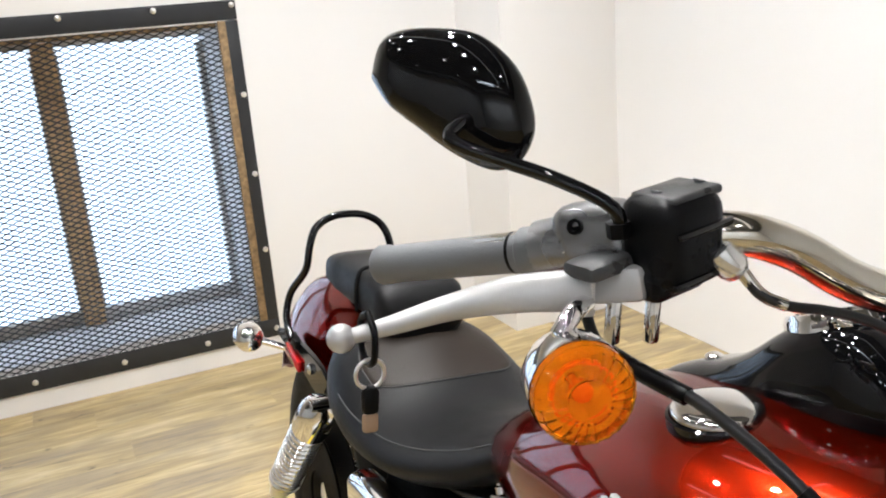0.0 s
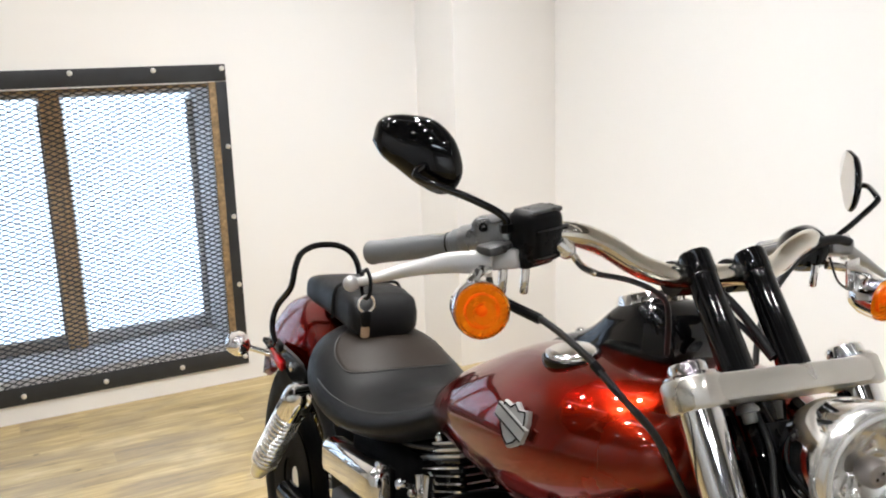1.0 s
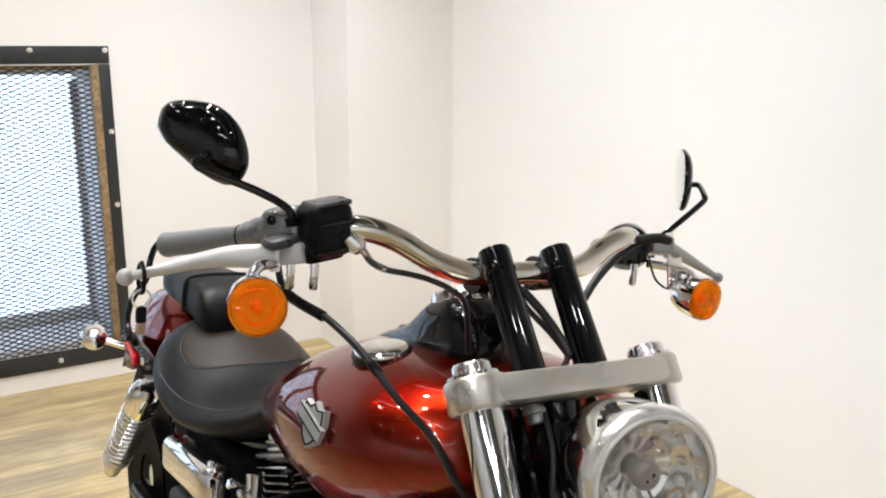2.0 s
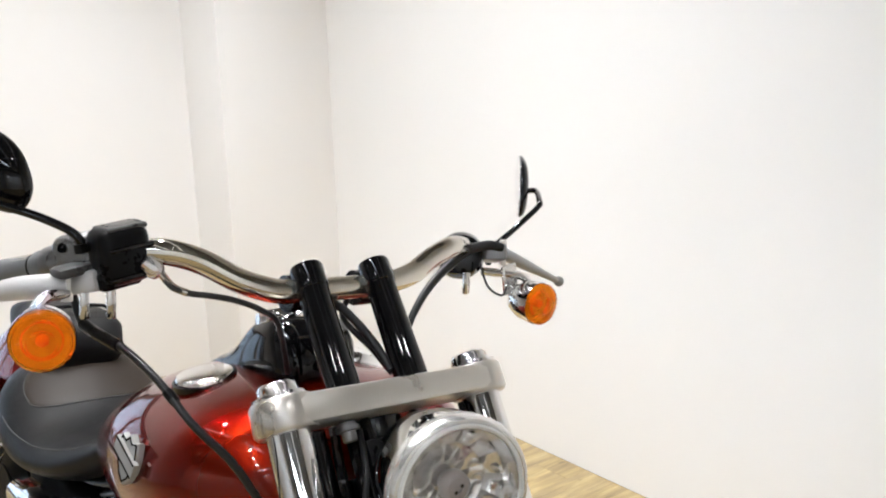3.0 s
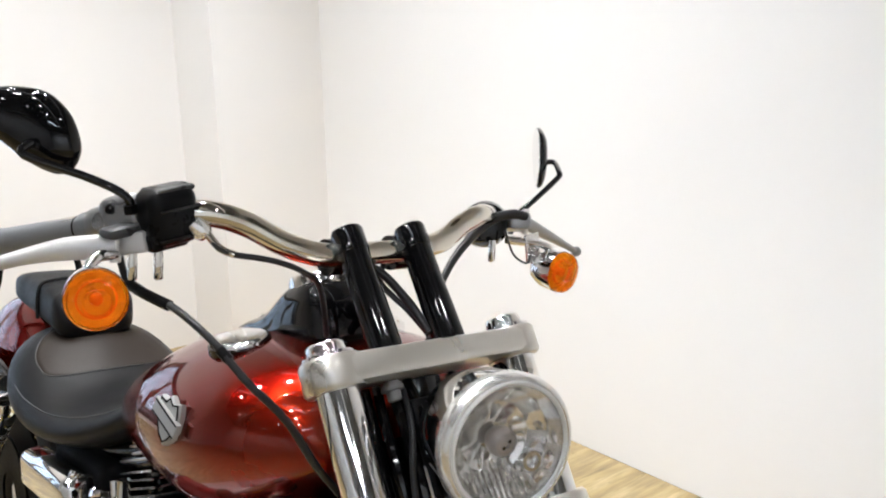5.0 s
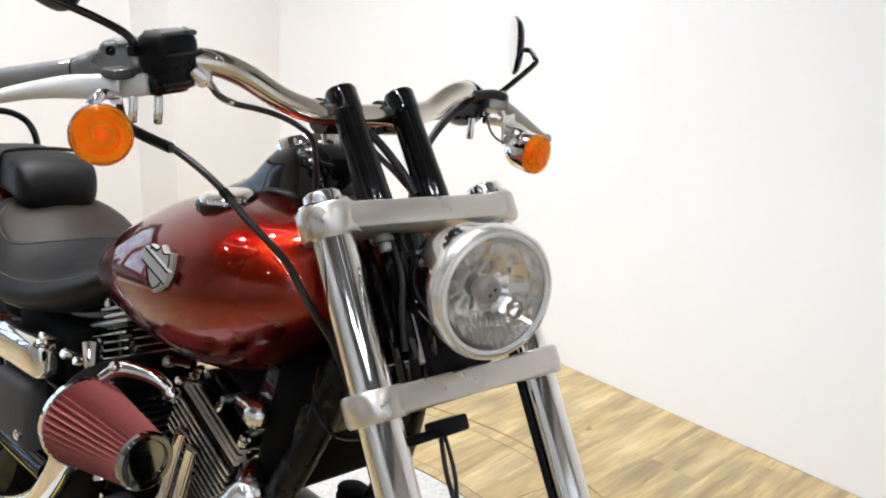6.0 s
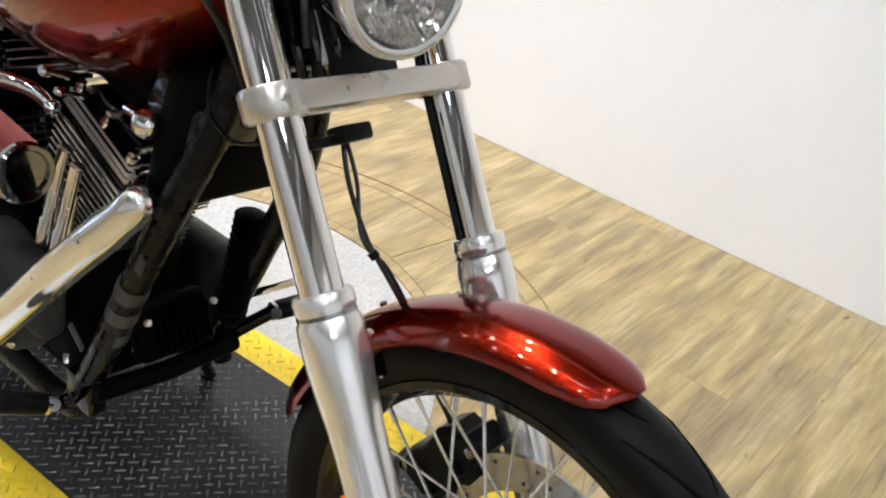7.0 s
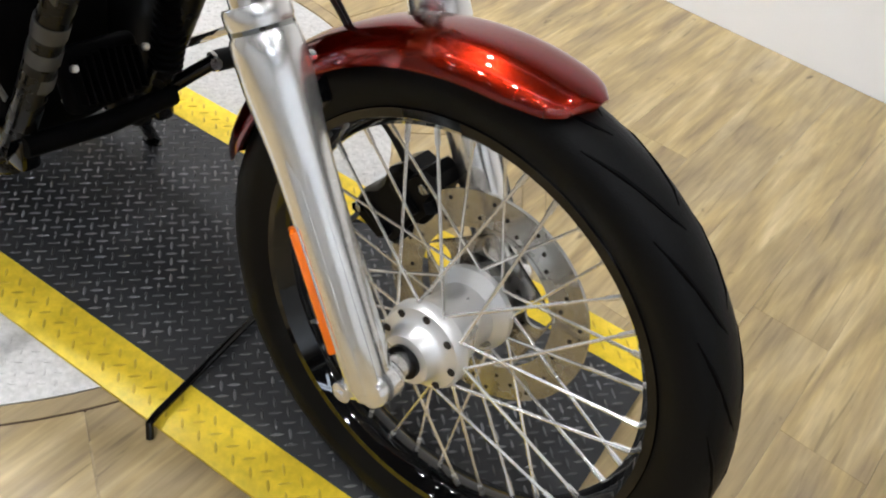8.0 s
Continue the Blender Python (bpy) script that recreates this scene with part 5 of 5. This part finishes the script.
    part("swing_arm", Geo().tube([(-1.25, s * .12, .34), (-1.5, s * .125, .33), (-1.80, s * .128, .325)], .026, 14, 5), BLACK, bike)
part("neck_gusset", Geo().box((-.52, 0, .83), (.13, .09, .16), .02, Matrix.Rotation(-RAKE, 4, "Y")), BLACK, bike)
part("frame_cover", Geo().box((-.545, .0, .735), (.085, .21, .20), .03, Matrix.Rotation(radians(14), 4, "Y"), 3), CASE_BLACK, bike, "black cover behind the steering head")
hose = Geo().lathe([(.013 * k / 2 - .0032 * (k % 2), .0225 if k % 2 else .027) for k in range(32)], (-.640, .100, .355), (.14, 0, .99), 16)
part("ribbed_hose", hose, CASE_BLACK, bike, "ribbed black breather hose")
part("frame_backbone", Geo().box((-.745, 0, .755), (.42, .13, .07), .02, Matrix.Rotation(radians(12), 4, "Y"), 3), CASE_BLACK, bike, "black frame backbone under the tank")
part("coil_cover", Geo().box((-.55, -.045, .76), (.11, .11, .09), .015, Matrix.Rotation(radians(20), 4, "Y")), BLACK, bike, "gloss black coil cover")
part("front_loom", Geo().tube([(-.462, -.110, .85), (-.464, -.112, .83), (-.462, -.112, .801), (-.443, -.110, .783), (-.413, -.108, .778), (-.378, -.102, .790)], .0026, 8, 6), BLACK, bike, "thin black wire")

# engine: 45 degree twin
CRANK = Vector((-.88, 0, .33))
part("crankcase", Geo().box((-.90, -.01, .345), (.34, .20, .26), .05, None, 4), CASE_BLACK, bike, "black engine cases")
part("gearbox", Geo().box((-1.20, 0, .35), (.30, .24, .22), .03, None, 3), CASE_BLACK, bike)
part("primary_cover", Geo().box((-.98, .15, .33), (.56, .09, .20), .045, None, 4), GREY_CASE, bike)


def cylinder(lean_deg, ahead, shift=(0, 0, 0)):
    CRANK = Vector((-.88, 0, .33)) + Vector(shift)
    a = radians(lean_deg)
    d = Vector((math.sin(a), 0, math.cos(a)))
    fwd = Vector((math.cos(a), 0, -math.sin(a)))
    rot = Matrix.Rotation(a, 4, "Y")
    barrel = part("cylinder", Geo().tube([CRANK + d * .10, CRANK + d * .33], .066, 28), BLACK, bike, "black finned cylinder")
    for k in range(9):
        c = CRANK + d * (.135 + .0125 * k)
        w = .150
        part("cooling_fin", Geo().box(c, (w, .165, .0035), .001, rot, 1), GREY_CASE, barrel, "polished-edge cooling fin")
        part("fin_edge", Geo().box(c + Vector((0, -.0828, 0)), (w - .012, .0014, .0028), 0, rot), POLISHED, barrel)
    hd = part("cylinder_head", Geo().box(CRANK + d * .295, (.135, .145, .075), .012, rot), BLACK, bike, "black cylinder head")
    for k in range(6):
        c = CRANK + d * (.258 + .0135 * k)
        part("cooling_fin", Geo().box(c, (.185 - .004 * abs(k - 2), .175, .005), .0015, rot, 1), BLACK, hd)
        part("fin_edge", Geo().box(c + Vector((0, -.0885, 0)) , (.172, .0022, .0030), 0, rot), POLISHED, hd)
        part("fin_edge", Geo().box(c + fwd * .0935, (.0022, .16, .0030), 0, rot), POLISHED, hd)
    rk = part("rocker_cover", Geo().box(CRANK + d * .356, (.166, .162, .034), .005, rot, 3), BLACK, bike, "layered black and alloy rocker cover")
    for h, grow in ((.345, .008), (.356, .006), (.368, .002)):
        part("cover_layer", Geo().box(CRANK + d * h, (.166 + grow, .162 + grow, .0052), .0018, rot, 2), ALLOY, rk, "bright alloy layer")
    part("rocker_base", Geo().box(CRANK + d * .337, (.178, .172, .010), .003, rot), BLACK, rk)
    part("rocker_cap", Geo().box(CRANK + d * .381, (.128, .120, .026), .010, rot, 3), BLACK, rk, "gloss black rocker cap")
    part("cap_rib", Geo().box(CRANK + d * .391, (.010, .150, .012), .003, rot), POLISHED, rk)
    for sx in (-.064, .064):
        part("cap_rib", Geo().box(CRANK + d * .380 + fwd * sx, (.008, .130, .014), .003, rot), POLISHED, rk)
    for sx in (-.072, 0, .072):
        for sy in (-.072, .072):
            part("cover_bolt", Geo().lathe([(0, .009), (.010, .009), (.012, .0065), (.018, .006)], CRANK + d * .372 + fwd * sx + Vector((0, sy, 0)), d, 10), CHROME, rk)
    # pushrod tubes on the right
    for k, off in ((0, -.026), (1, .026)):
        foot = CRANK + Vector((ahead * (.045 + .04 * k), -.122, .075))
        top = CRANK + d * .318 + fwd * off * .7 + Vector((0, -.110, 0))
        part("pushrod_tube", Geo().tube([foot, foot + (top - foot) * .45, foot + (top - foot) * .47, top], [.0140, .0140, .0110, .0110], 14), CHROME, bike, "chrome pushrod tube")


cylinder(22.5, 1)
cylinder(-22.5, -1, (-.052, -.020, .058))
for sx in (.085, -.085):
    part("tappet_block", Geo().box(CRANK + Vector((sx, -.118, .085)), (.07, .04, .03), .008), CHROME, bike)
# cam cover with its polished roundel
cc = Vector((-.885, -.125, .36))
cam_cover = part("cam_cover", Geo().lathe([(0, .108), (.035, .104), (.052, .092), (.056, .06), (.085, .058), (.092, .052), (.094, .02)], cc, (0, -1, 0), 40).box((-.80, -.145, .395), (.12, .05, .13), .03, None, 3), CRINKLE, bike, "black cam cover")
part("timer_cover", Geo().lathe([(0, .043), (.004, .043), (.006, .036), (.003, .034), (.003, .004)], cc + Vector((0, -.094, 0)), (0, -1, 0), 32), POLISHED, cam_cover, "polished round timer cover")
for k in range(5):
    a = 2 * math.pi * k / 5
    part("cover_screw", Geo().lathe([(0, .005), (.004, .005)], cc + Vector((.038 * math.cos(a), -.0985, .038 * math.sin(a))), (0, -1, 0), 8), CHROME, cam_cover)
for k in range(6):
    a = 2 * math.pi * k / 6 + .4
    part("case_bolt", Geo().lathe([(0, .0075), (.007, .0075), (.010, .005)], cc + Vector((.094 * math.cos(a), -.049, .094 * math.sin(a))), (0, -1, 0), 8), CHROME, cam_cover)
# chrome horn at the front of the engine
horn = Geo().ball((-.575, -.115, .742), .020, 16)
horn.box((-.60, -.10, .745), (.05, .04, .012), .004)
part("engine_mount", horn, CHROME, bike, "chrome engine mount cap")
# cone air filter
F0, F1 = Vector((-.884, -.213, .626)), Vector((-.715, -.200, .634))
fd = (F1 - F0).normalized()
fl = (F1 - F0).length
up_ = fd.orthogonal().normalized()
sd_ = fd.cross(up_)
rings = []
for i in range(9):
    t = i / 8
    r = .067 + (.041 - .067) * t
    rings.append([F0 + fd * fl * t + (up_ * math.cos(2 * math.pi * j / 76) + sd_ * math.sin(2 * math.pi * j / 76)) * (r if j % 2 else r - .0140 + .0070 * t) for j in range(76)])
cleaner = part("air_filter", Geo().rings(rings), FILTER_RED, bike, "red pleated cone air filter", sharp=25)
part("filter_band", Geo().lathe([(-.010, .050), (-.010, .066), (.002, .069), (.003, .066)], F0, fd, 40), CHROME, cleaner, "chrome filter base")
part("filter_cap", Geo().lathe([(-.004, .042), (.004, .0425), (.008, .039), (.008, .032), (.003, .030), (.003, .002)], F1, fd, 36), DARK_CHROME, cleaner, "chrome filter end cap")
part("intake_elbow", Geo().tube([F0 + fd * -.01, (-.93, -.17, .645), (-.93, -.08, .66), (-.90, -.02, .66)], [.05, .045, .034, .03], 20, 5), CASE_BLACK, bike, "black intake elbow")
part("filter_bracket", Geo().tube([F0 + Vector((.005, .02, .066)), (-.865, -.165, .708), (-.815, -.135, .705), (-.79, -.115, .675)], [.008, .0125, .011, .007], 14, 5).ball((-.785, -.125, .690), .012, 10).lathe([(0, .0085), (.007, .0085), (.010, .006)], (-.865, -.175, .712), (0, -.8, .6), 10), CHROME, bike, "chrome filter bracket")
# exhaust: header from the front head, sweeping back
part("exhaust_header", Geo().tube([(-.68, -.04, .60), (-.63, -.075, .635), (-.575, -.115, .650), (-.545, -.150, .640), (-.560, -.166, .615), (-.657, -.185, .51), (-.77, -.200, .382), (-.88, -.212, .262), (-1.0, -.225, .235), (-1.2, -.235, .235)], [.024, .0235, .022, .021, .021, .0215, .0215, .0215, .0215, .0215], 20, 6), CHROME, bike, "chrome front exhaust header")
shield_path = [Vector(v) for v in ((-.505, -.155, .682), (-.508, -.156, .679), (-.515, -.158, .671), (-.526, -.161, .658), (-.560, -.171, .618), (-.657, -.190, .510), (-.77, -.206, .382), (-.88, -.216, .266))]


def half_shell(path, radii, out, spread=105, thick=.0022):
    """An open shell over a pipe: part of a round section on the side of out, with a rolled rim."""
    rings = []
    for i, (c, rad) in enumerate(zip(path, radii)):
        d = (path[min(i + 1, len(path) - 1)] - path[max(i - 1, 0)]).normalized()
        o = (out - d * out.dot(d)).normalized()
        side = d.cross(o)
        arc = [radians(-spread + 2 * spread * k / 20) for k in range(21)]
        ring = [c + (o * math.cos(a) + side * math.sin(a)) * (rad + (.0016 if k in (0, 20) else 0)) for k, a in enumerate(arc)]
        ring += [c + (o * math.cos(a) + side * math.sin(a)) * max(rad - thick, .001) for a in reversed(arc)]
        rings.append(ring)
    return Geo().rings(rings)


fine_path, fine_radii = [], []
for i in range(len(shield_path) - 1):
    for k in range(3 if i > 2 else 1):
        fine_path.append(shield_path[i].lerp(shield_path[i + 1], k / 3))
        fine_radii.append((.004, .014, .0205, .0240, .0262, .0266, .0266)[i])
heat = part("heat_shield", half_shell(fine_path, fine_radii, Vector((.30, -.80, .52))), SHIELD_CHROME, bike, "chrome heat shield")
for at in (.30, .62):
    q = shield_path[4].lerp(shield_path[7], at) + Vector((-.012, -.024, -.012))
    part("shield_clamp", Geo().box(q, (.026, .010, .014), .003, Matrix.Rotation(radians(-50), 4, "Y")).lathe([(0, .0045), (.006, .0045)], q + Vector((0, -.004, 0)), (0, -1, 0), 10), CHROME, heat)
for at in (.10, .26, .44, .58):
    q = shield_path[4].lerp(shield_path[7], at) + Vector((.010, -.0255, .010))
    part("shield_rivet", Geo().ball(q, .0042, 8), CHROME, heat)
part("rear_header", Geo().tube([(-.98, -.10, .58), (-.985, -.165, .555), (-1.00, -.188, .515), (-1.03, -.198, .455), (-1.09, -.206, .385), (-1.20, -.215, .320), (-1.34, -.225, .275)], .024, 20, 6), CHROME, bike, "chrome rear exhaust header")
part("header_clamp", Geo().lathe([(-.006, .027), (.006, .027)], (-1.005, -.190, .505), (-.35, -.15, -.9), 24), CHROME, bike)
cover = part("electrical_cover", Geo().box((-1.245, -.175, .495), (.16, .05, .13), .016, Matrix.Rotation(radians(-6), 4, "Y"), 3), CRINKLE, bike, "dark grey electrical cover")
part("cover_screw", Geo().lathe([(0, .010), (.006, .010), (.009, .007)], (-1.185, -.201, .470), (0, -1, 0), 12), CHROME, cover)
for q, r in (((-1.10, -.150, .645), .010), ((-1.05, -.150, .650), .008), ((-1.16, -.165, .660), .008), ((-1.00, -.140, .640), .009), ((-.80, -.120, .735), .009), ((-.77, -.115, .715), .007)):
    part("head_bolt", Geo().lathe([(-.03, r * .6), (0, r * .6), (0, r), (.010, r), (.013, r * .7)], q, (0, -.9, .3), 10), CHROME, bike)
part("muffler", Geo().tube([(-1.2, -.235, .235), (-1.26, -.238, .235), (-1.62, -.24, .24)], [.03, .045, .045], 24, 4), CHROME, bike, "chrome muffler")
# oil filter, regulator, side boxes
tilt = Matrix.Rotation(radians(-24), 4, "Y")
reg = part("regulator", Geo().box((-.655, -.005, .365), (.035, .130, .095), .012, tilt, 3), CASE_BLACK, bike, "black finned regulator")
for k in range(9):
    part("regulator_fin", Geo().box(Vector((-.632, -.055 + .0125 * k, .372)), (.024, .003, .078 - .004 * abs(k - 4)), .001, tilt, 1), CASE_BLACK, reg)
for y, z in ((-.062, .398), (.055, .400), (-.062, .335)):
    part("regulator_bolt", Geo().lathe([(0, .006), (.006, .006), (.008, .004)], (-.632 - (.40 - z) * .4, y, z), (.9, 0, .4), 8), ALLOY, reg)
part("case_label", Geo().box((-.705, -.132, .358), (.046, .003, .016), .0012, Matrix.Rotation(radians(35), 4, "Y")), GREY_LABEL, bike, "small grey oval case label")
part("crossmember", Geo().tube([(-.66, -.13, .28), (-.655, 0, .275), (-.66, .13, .28)], .017, 12), CASE_BLACK, bike)
part("frame_tag", Geo().box((-.553, -.1305, .556), (.013, .004, .030), .001, Matrix.Rotation(radians(23), 4, "Y")), GREY_LABEL, bike, "small white frame label")
for zz in (.492, .446, .402):
    part("tube_band", Geo().tube([(-.5955 - .446 * (.492 - zz) + .005, -.1125, zz + .012), (-.5955 - .446 * (.492 - zz) - .005, -.1130, zz - .012)], .0232, 16), GREY_LABEL, bike, "scuffed grey tube band")
part("battery_cover", Geo().box((-1.275, -.165, .605), (.27, .06, .078), .022, Matrix.Rotation(radians(-7), 4, "Y"), 4), CHROME, bike, "chrome side cover")
part("side_box", Geo().box((-1.24, -.07, .61), (.28, .14, .15), .03, None, 3), CASE_BLACK, bike)
part("oil_tank", Geo().box((-1.18, -.06, .50), (.22, .20, .16), .03, None, 3), BLACK, bike)
part("rear_inner_fender", Geo().box((-1.42, 0, .56), (.05, .20, .34), .02, Matrix.Rotation(radians(-10), 4, "Y")), BLACK, bike)
# forward controls
for s in (-1, 1):
    pb = Vector((-.627, .184, .340)) if s > 0 else Vector((-.690, -.188, .268))
    pd = Vector((.2, 1, .06)) if s > 0 else Vector((-.15, -1, .40))
    part("peg_arm", Geo().tube([(-.70, s * .11, .250), (pb.x - .03, s * .15, pb.z - .035), tuple(pb)], .0125, 12, 4), BLACK, bike)
    part("peg_bolt", Geo().lathe([(0, .010), (.006, .010), (.006, .006), (.003, .005)], pb + Vector((.012, -s * .006, .004)), (.8, -.5, .35), 14), GREY_HOUSING, bike)
    peg = part("footpeg", Geo().lathe([(.0, .015), (.004, .0175), (.115, .0185), (.12, .015), (.12, .004)], pb, pd, 20), SATIN, bike, "black rubber footpeg")
    part("peg_collar", Geo().lathe([(-.004, .006), (-.004, .0165), (.006, .0165)], pb, pd, 16), CHROME, peg)
    part("peg_bracket", Geo().box((-.695, s * .12, .262), (.07, .035, .06), .01), BLACK, bike)
    part("foot_lever", Geo().box((-.645, s * .182, .376), (.105, .007, .014), .002, Matrix.Rotation(radians(s * 27), 4, "Z") @ Matrix.Rotation(radians(-33), 4, "Y")), CHROME, bike, "flat chrome foot lever")
part("side_stand", Geo().tube([(-.80, .13, .22), (-.84, .20, .12), (-.87, .262, .022)], .012, 12, 4).lathe([(0, .026), (.006, .026)], (-.87, .262, .024), (.1, .12, 1), 16), BLACK, bike, "black side stand")

# key on a ring hung over the lever
key = thing("key_ring", "small black and tan key fob hung over the brake lever", "key", pose(0, 0, 0.011, LEAN, 0, 0))
kc = Vector((-.676, -.432, 1.124))
part("strap", Geo().tube([kc + Vector((0, 0, .016)), kc + Vector((.012, 0, .006)), kc + Vector((.011, 0, -.012)), kc + Vector((0, 0, -.018)), kc + Vector((-.011, 0, -.010)), kc + Vector((-.012, 0, .008)), kc + Vector((0, 0, .016))], .0024, 8, 4), SATIN, key, "black strap")
ring_pts = [kc + Vector((.004, .010 * math.cos(a), -.024 + .010 * math.sin(a))) for a in (2 * math.pi * i / 24 for i in range(25))]
part("split_ring", Geo().tube(ring_pts, .0014, 8), ALLOY, key, "steel split ring")
part("fob", Geo().box(kc + Vector((.004, 0, -.042)), (.009, .012, .020), .004), SATIN, key, "black fob")
part("tag", Geo().box(kc + Vector((.004, 0, -.058)), (.006, .011, .014), .003), TAN_TAG, key, "tan tag")

# a bent steel rod across the runner under the wheel
rod = Geo().tube([(-.330, -.180, .004), (-.338, -.172, .026), (-.343, -.155, .026), (-.412, .25, .026), (-.438, .40, .026)], .0060, 12)
alone("steel_rod", rod, BLACK, "bent black steel rod lying across the tread mat", "rod")

# ---------------------------------------------------------------- turntable, tread mat and planks, piece by piece
TABLE = Vector((-1.1, 0.15, 0))


def ring_slab(r0, r1, z0, z1, a0=0.0, a1=2 * math.pi, seg=96):
    g = Geo()
    n = max(4, int(seg * (a1 - a0) / (2 * math.pi)))
    full = a1 - a0 > 6.28
    rings = []
    for i in range(n if full else n + 1):
        a = a0 + (a1 - a0) * i / n
        c, s = math.cos(a), math.sin(a)
        rings.append([(r0 * c, r0 * s, z0), (r1 * c, r1 * s, z0), (r1 * c, r1 * s, z1), (r0 * c, r0 * s, z1)])
    return g.rings(rings, closed=full)


def tread_bars(g, inside, x0, x1, y0, y1, pitch, z, length=0.021, width=0.0055, high=0.0016):
    """Raised lozenge bars, turned by turns, on a lattice that stands at 45 degrees, where inside(x, y) holds."""
    cx, cy, h = (x0 + x1) / 2, (y0 + y1) / 2, math.sqrt(.5)
    n = int((x1 - x0 + y1 - y0) / pitch) // 2 + 2
    l, w = length / 2, width / 2
    for i in range(-n, n + 1):
        for j in range(-n, n + 1):
            x, y = cx + h * pitch * (i - j), cy + h * pitch * (i + j)
            if not (x0 <= x <= x1 and y0 <= y <= y1 and inside(x, y)):
                continue
            flat = [(-l, 0), (-l * .4, -w), (l * .4, -w), (l, 0), (l * .4, w), (-l * .4, w)]
            if (i + j) % 2:
                flat = [(-b, a) for a, b in flat]
            pts = [(h * (a - b), h * (a + b)) for a, b in flat]
            g.add([(x + a, y + b, z) for a, b in pts] + [(x + a * .6, y + b * .6, z + high) for a, b in pts],
                  [tuple(range(6, 12))] + [(k, (k + 1) % 6, 6 + (k + 1) % 6, 6 + k) for k in range(6)])
    return g


table = thing("turntable", "flush round display turntable of worn tread plate with a wooden rim", "turntable", Matrix.Translation(TABLE))
plate = part("tread_plate", Geo().lathe([(-0.02, 0.72), (0.0035, 0.72), (0.004, 0.718)], (0, 0, 0), (0, 0, 1), 96), PLATE, table, "worn pale tread plate")
MAT_TURN = 0.083


def under_mat(x, y):
    wx, wy = x + TABLE.x, y + TABLE.y
    lo = -0.165 + MAT_TURN * (wx + 0.35)
    return lo - 0.01 < wy < lo + 0.66


bars = tread_bars(Geo(), lambda x, y: x * x + y * y < 0.70 ** 2 and not under_mat(x, y) and x > -0.5, -0.71, 0.71, -0.71, 0.71, 0.0205, 0.0035, 0.018, 0.005, 0.0013)
tagged(part("tread_relief", bars, PLATE, table, "raised tread bars"), kind="stuff")
part("inner_band", ring_slab(0.724, 0.755, -0.01, 0.0045), WOOD, table, "narrow curved wooden band")
for i in range(10):
    a = 2 * math.pi * i / 10 + 0.13
    part("rim_board", ring_slab(0.758, 0.997, -0.01, 0.003, a, a + 2 * math.pi / 10 - 0.004), WOOD, table)

for r in (0.7565, 0.9995, 1.047):
    part("rim_groove", ring_slab(r - 0.0015, r + 0.0015, -0.006, 0.0034), GROOVE if r < 0.9 else FILLED, table, "saw groove round the turntable")

tread_mat = thing("tread_mat", "black tread plate runner with yellow edges under the motorcycle", "floor mat",
                  Matrix.Translation((-0.35, 0.155, 0.0045)) @ Matrix.Rotation(math.atan(MAT_TURN), 4, "Z"))
MX0, MX1, MW = -1.75, 0.54, 0.318
part("runner", Geo().box(((MX0 + MX1) / 2, 0, 0.003), (MX1 - MX0, 2 * MW - 0.168, 0.006), 0.001), MAT_BLACK, tread_mat, "black tread plate field")
for s in (-1, 1):
    strip = part("edge_strip", Geo().box(((MX0 + MX1) / 2, s * (MW - 0.042), 0.0032), (MX1 - MX0, 0.0835, 0.0064), 0.001), MAT_YELLOW, tread_mat, "yellow painted edge")
    g = tread_bars(Geo(), lambda x, y: True, -1.2, MX1 - 0.012, s * (MW - 0.042) - 0.031, s * (MW - 0.042) + 0.032, 0.0235, 0.0064, 0.022, 0.0044, 0.0018)
    tagged(part("tread_relief", g, BAR_YELLOW, strip), kind="stuff")
# bars paler than the black field: their glints are put into the colour
g = tread_bars(Geo(), lambda x, y: True, -1.2, MX1 - 0.012, -(MW - 0.096), MW - 0.096, 0.0195, 0.006, 0.0225, 0.0046, 0.0022)
tagged(part("tread_relief", g, WORN_GLINT_BAR, tread_mat, "raised tread bars"), kind="stuff")

# planks across the room, along q, with staggered joints
PLANK_W, PLANK_L = 0.152, 1.22
plank_meshes = {}
rng = random.Random(7)
p = WIN_P + 0.002
stuff = Geo()
while p < BACK_P - 0.01:
    start = FAR_Q - rng.random() * PLANK_L
    q = start
    while q < SIDE_Q:
        q0, q1 = max(q, FAR_Q + 0.002), min(q + PLANK_L, SIDE_Q - 0.002)
        w = min(PLANK_W, BACK_P - p)
        if q1 - q0 > 0.02:
            if p < 1.2 and q1 > -1.3:
                key = (round(w, 3), round(q1 - q0, 3))
                if key not in plank_meshes:
                    plank_meshes[key] = Geo().box((0, 0, -0.003), (w - 0.0004, q1 - q0 - 0.0004, 0.006), 0.0003, seg=1).mesh("plank", WOOD)
                ob = new("plank", plank_meshes[key])
                ob.parent = floor
                ob.matrix_local = Matrix.Translation((p + w / 2, (q0 + q1) / 2, 0))
            else:
                stuff.box((p + w / 2, (q0 + q1) / 2, -0.003), (w - 0.0004, q1 - q0 - 0.0004, 0.006), 0)
        q += PLANK_L
    p += PLANK_W
tagged(part("plank_field", stuff, WOOD, floor, "washed oak planks"), kind="stuff")
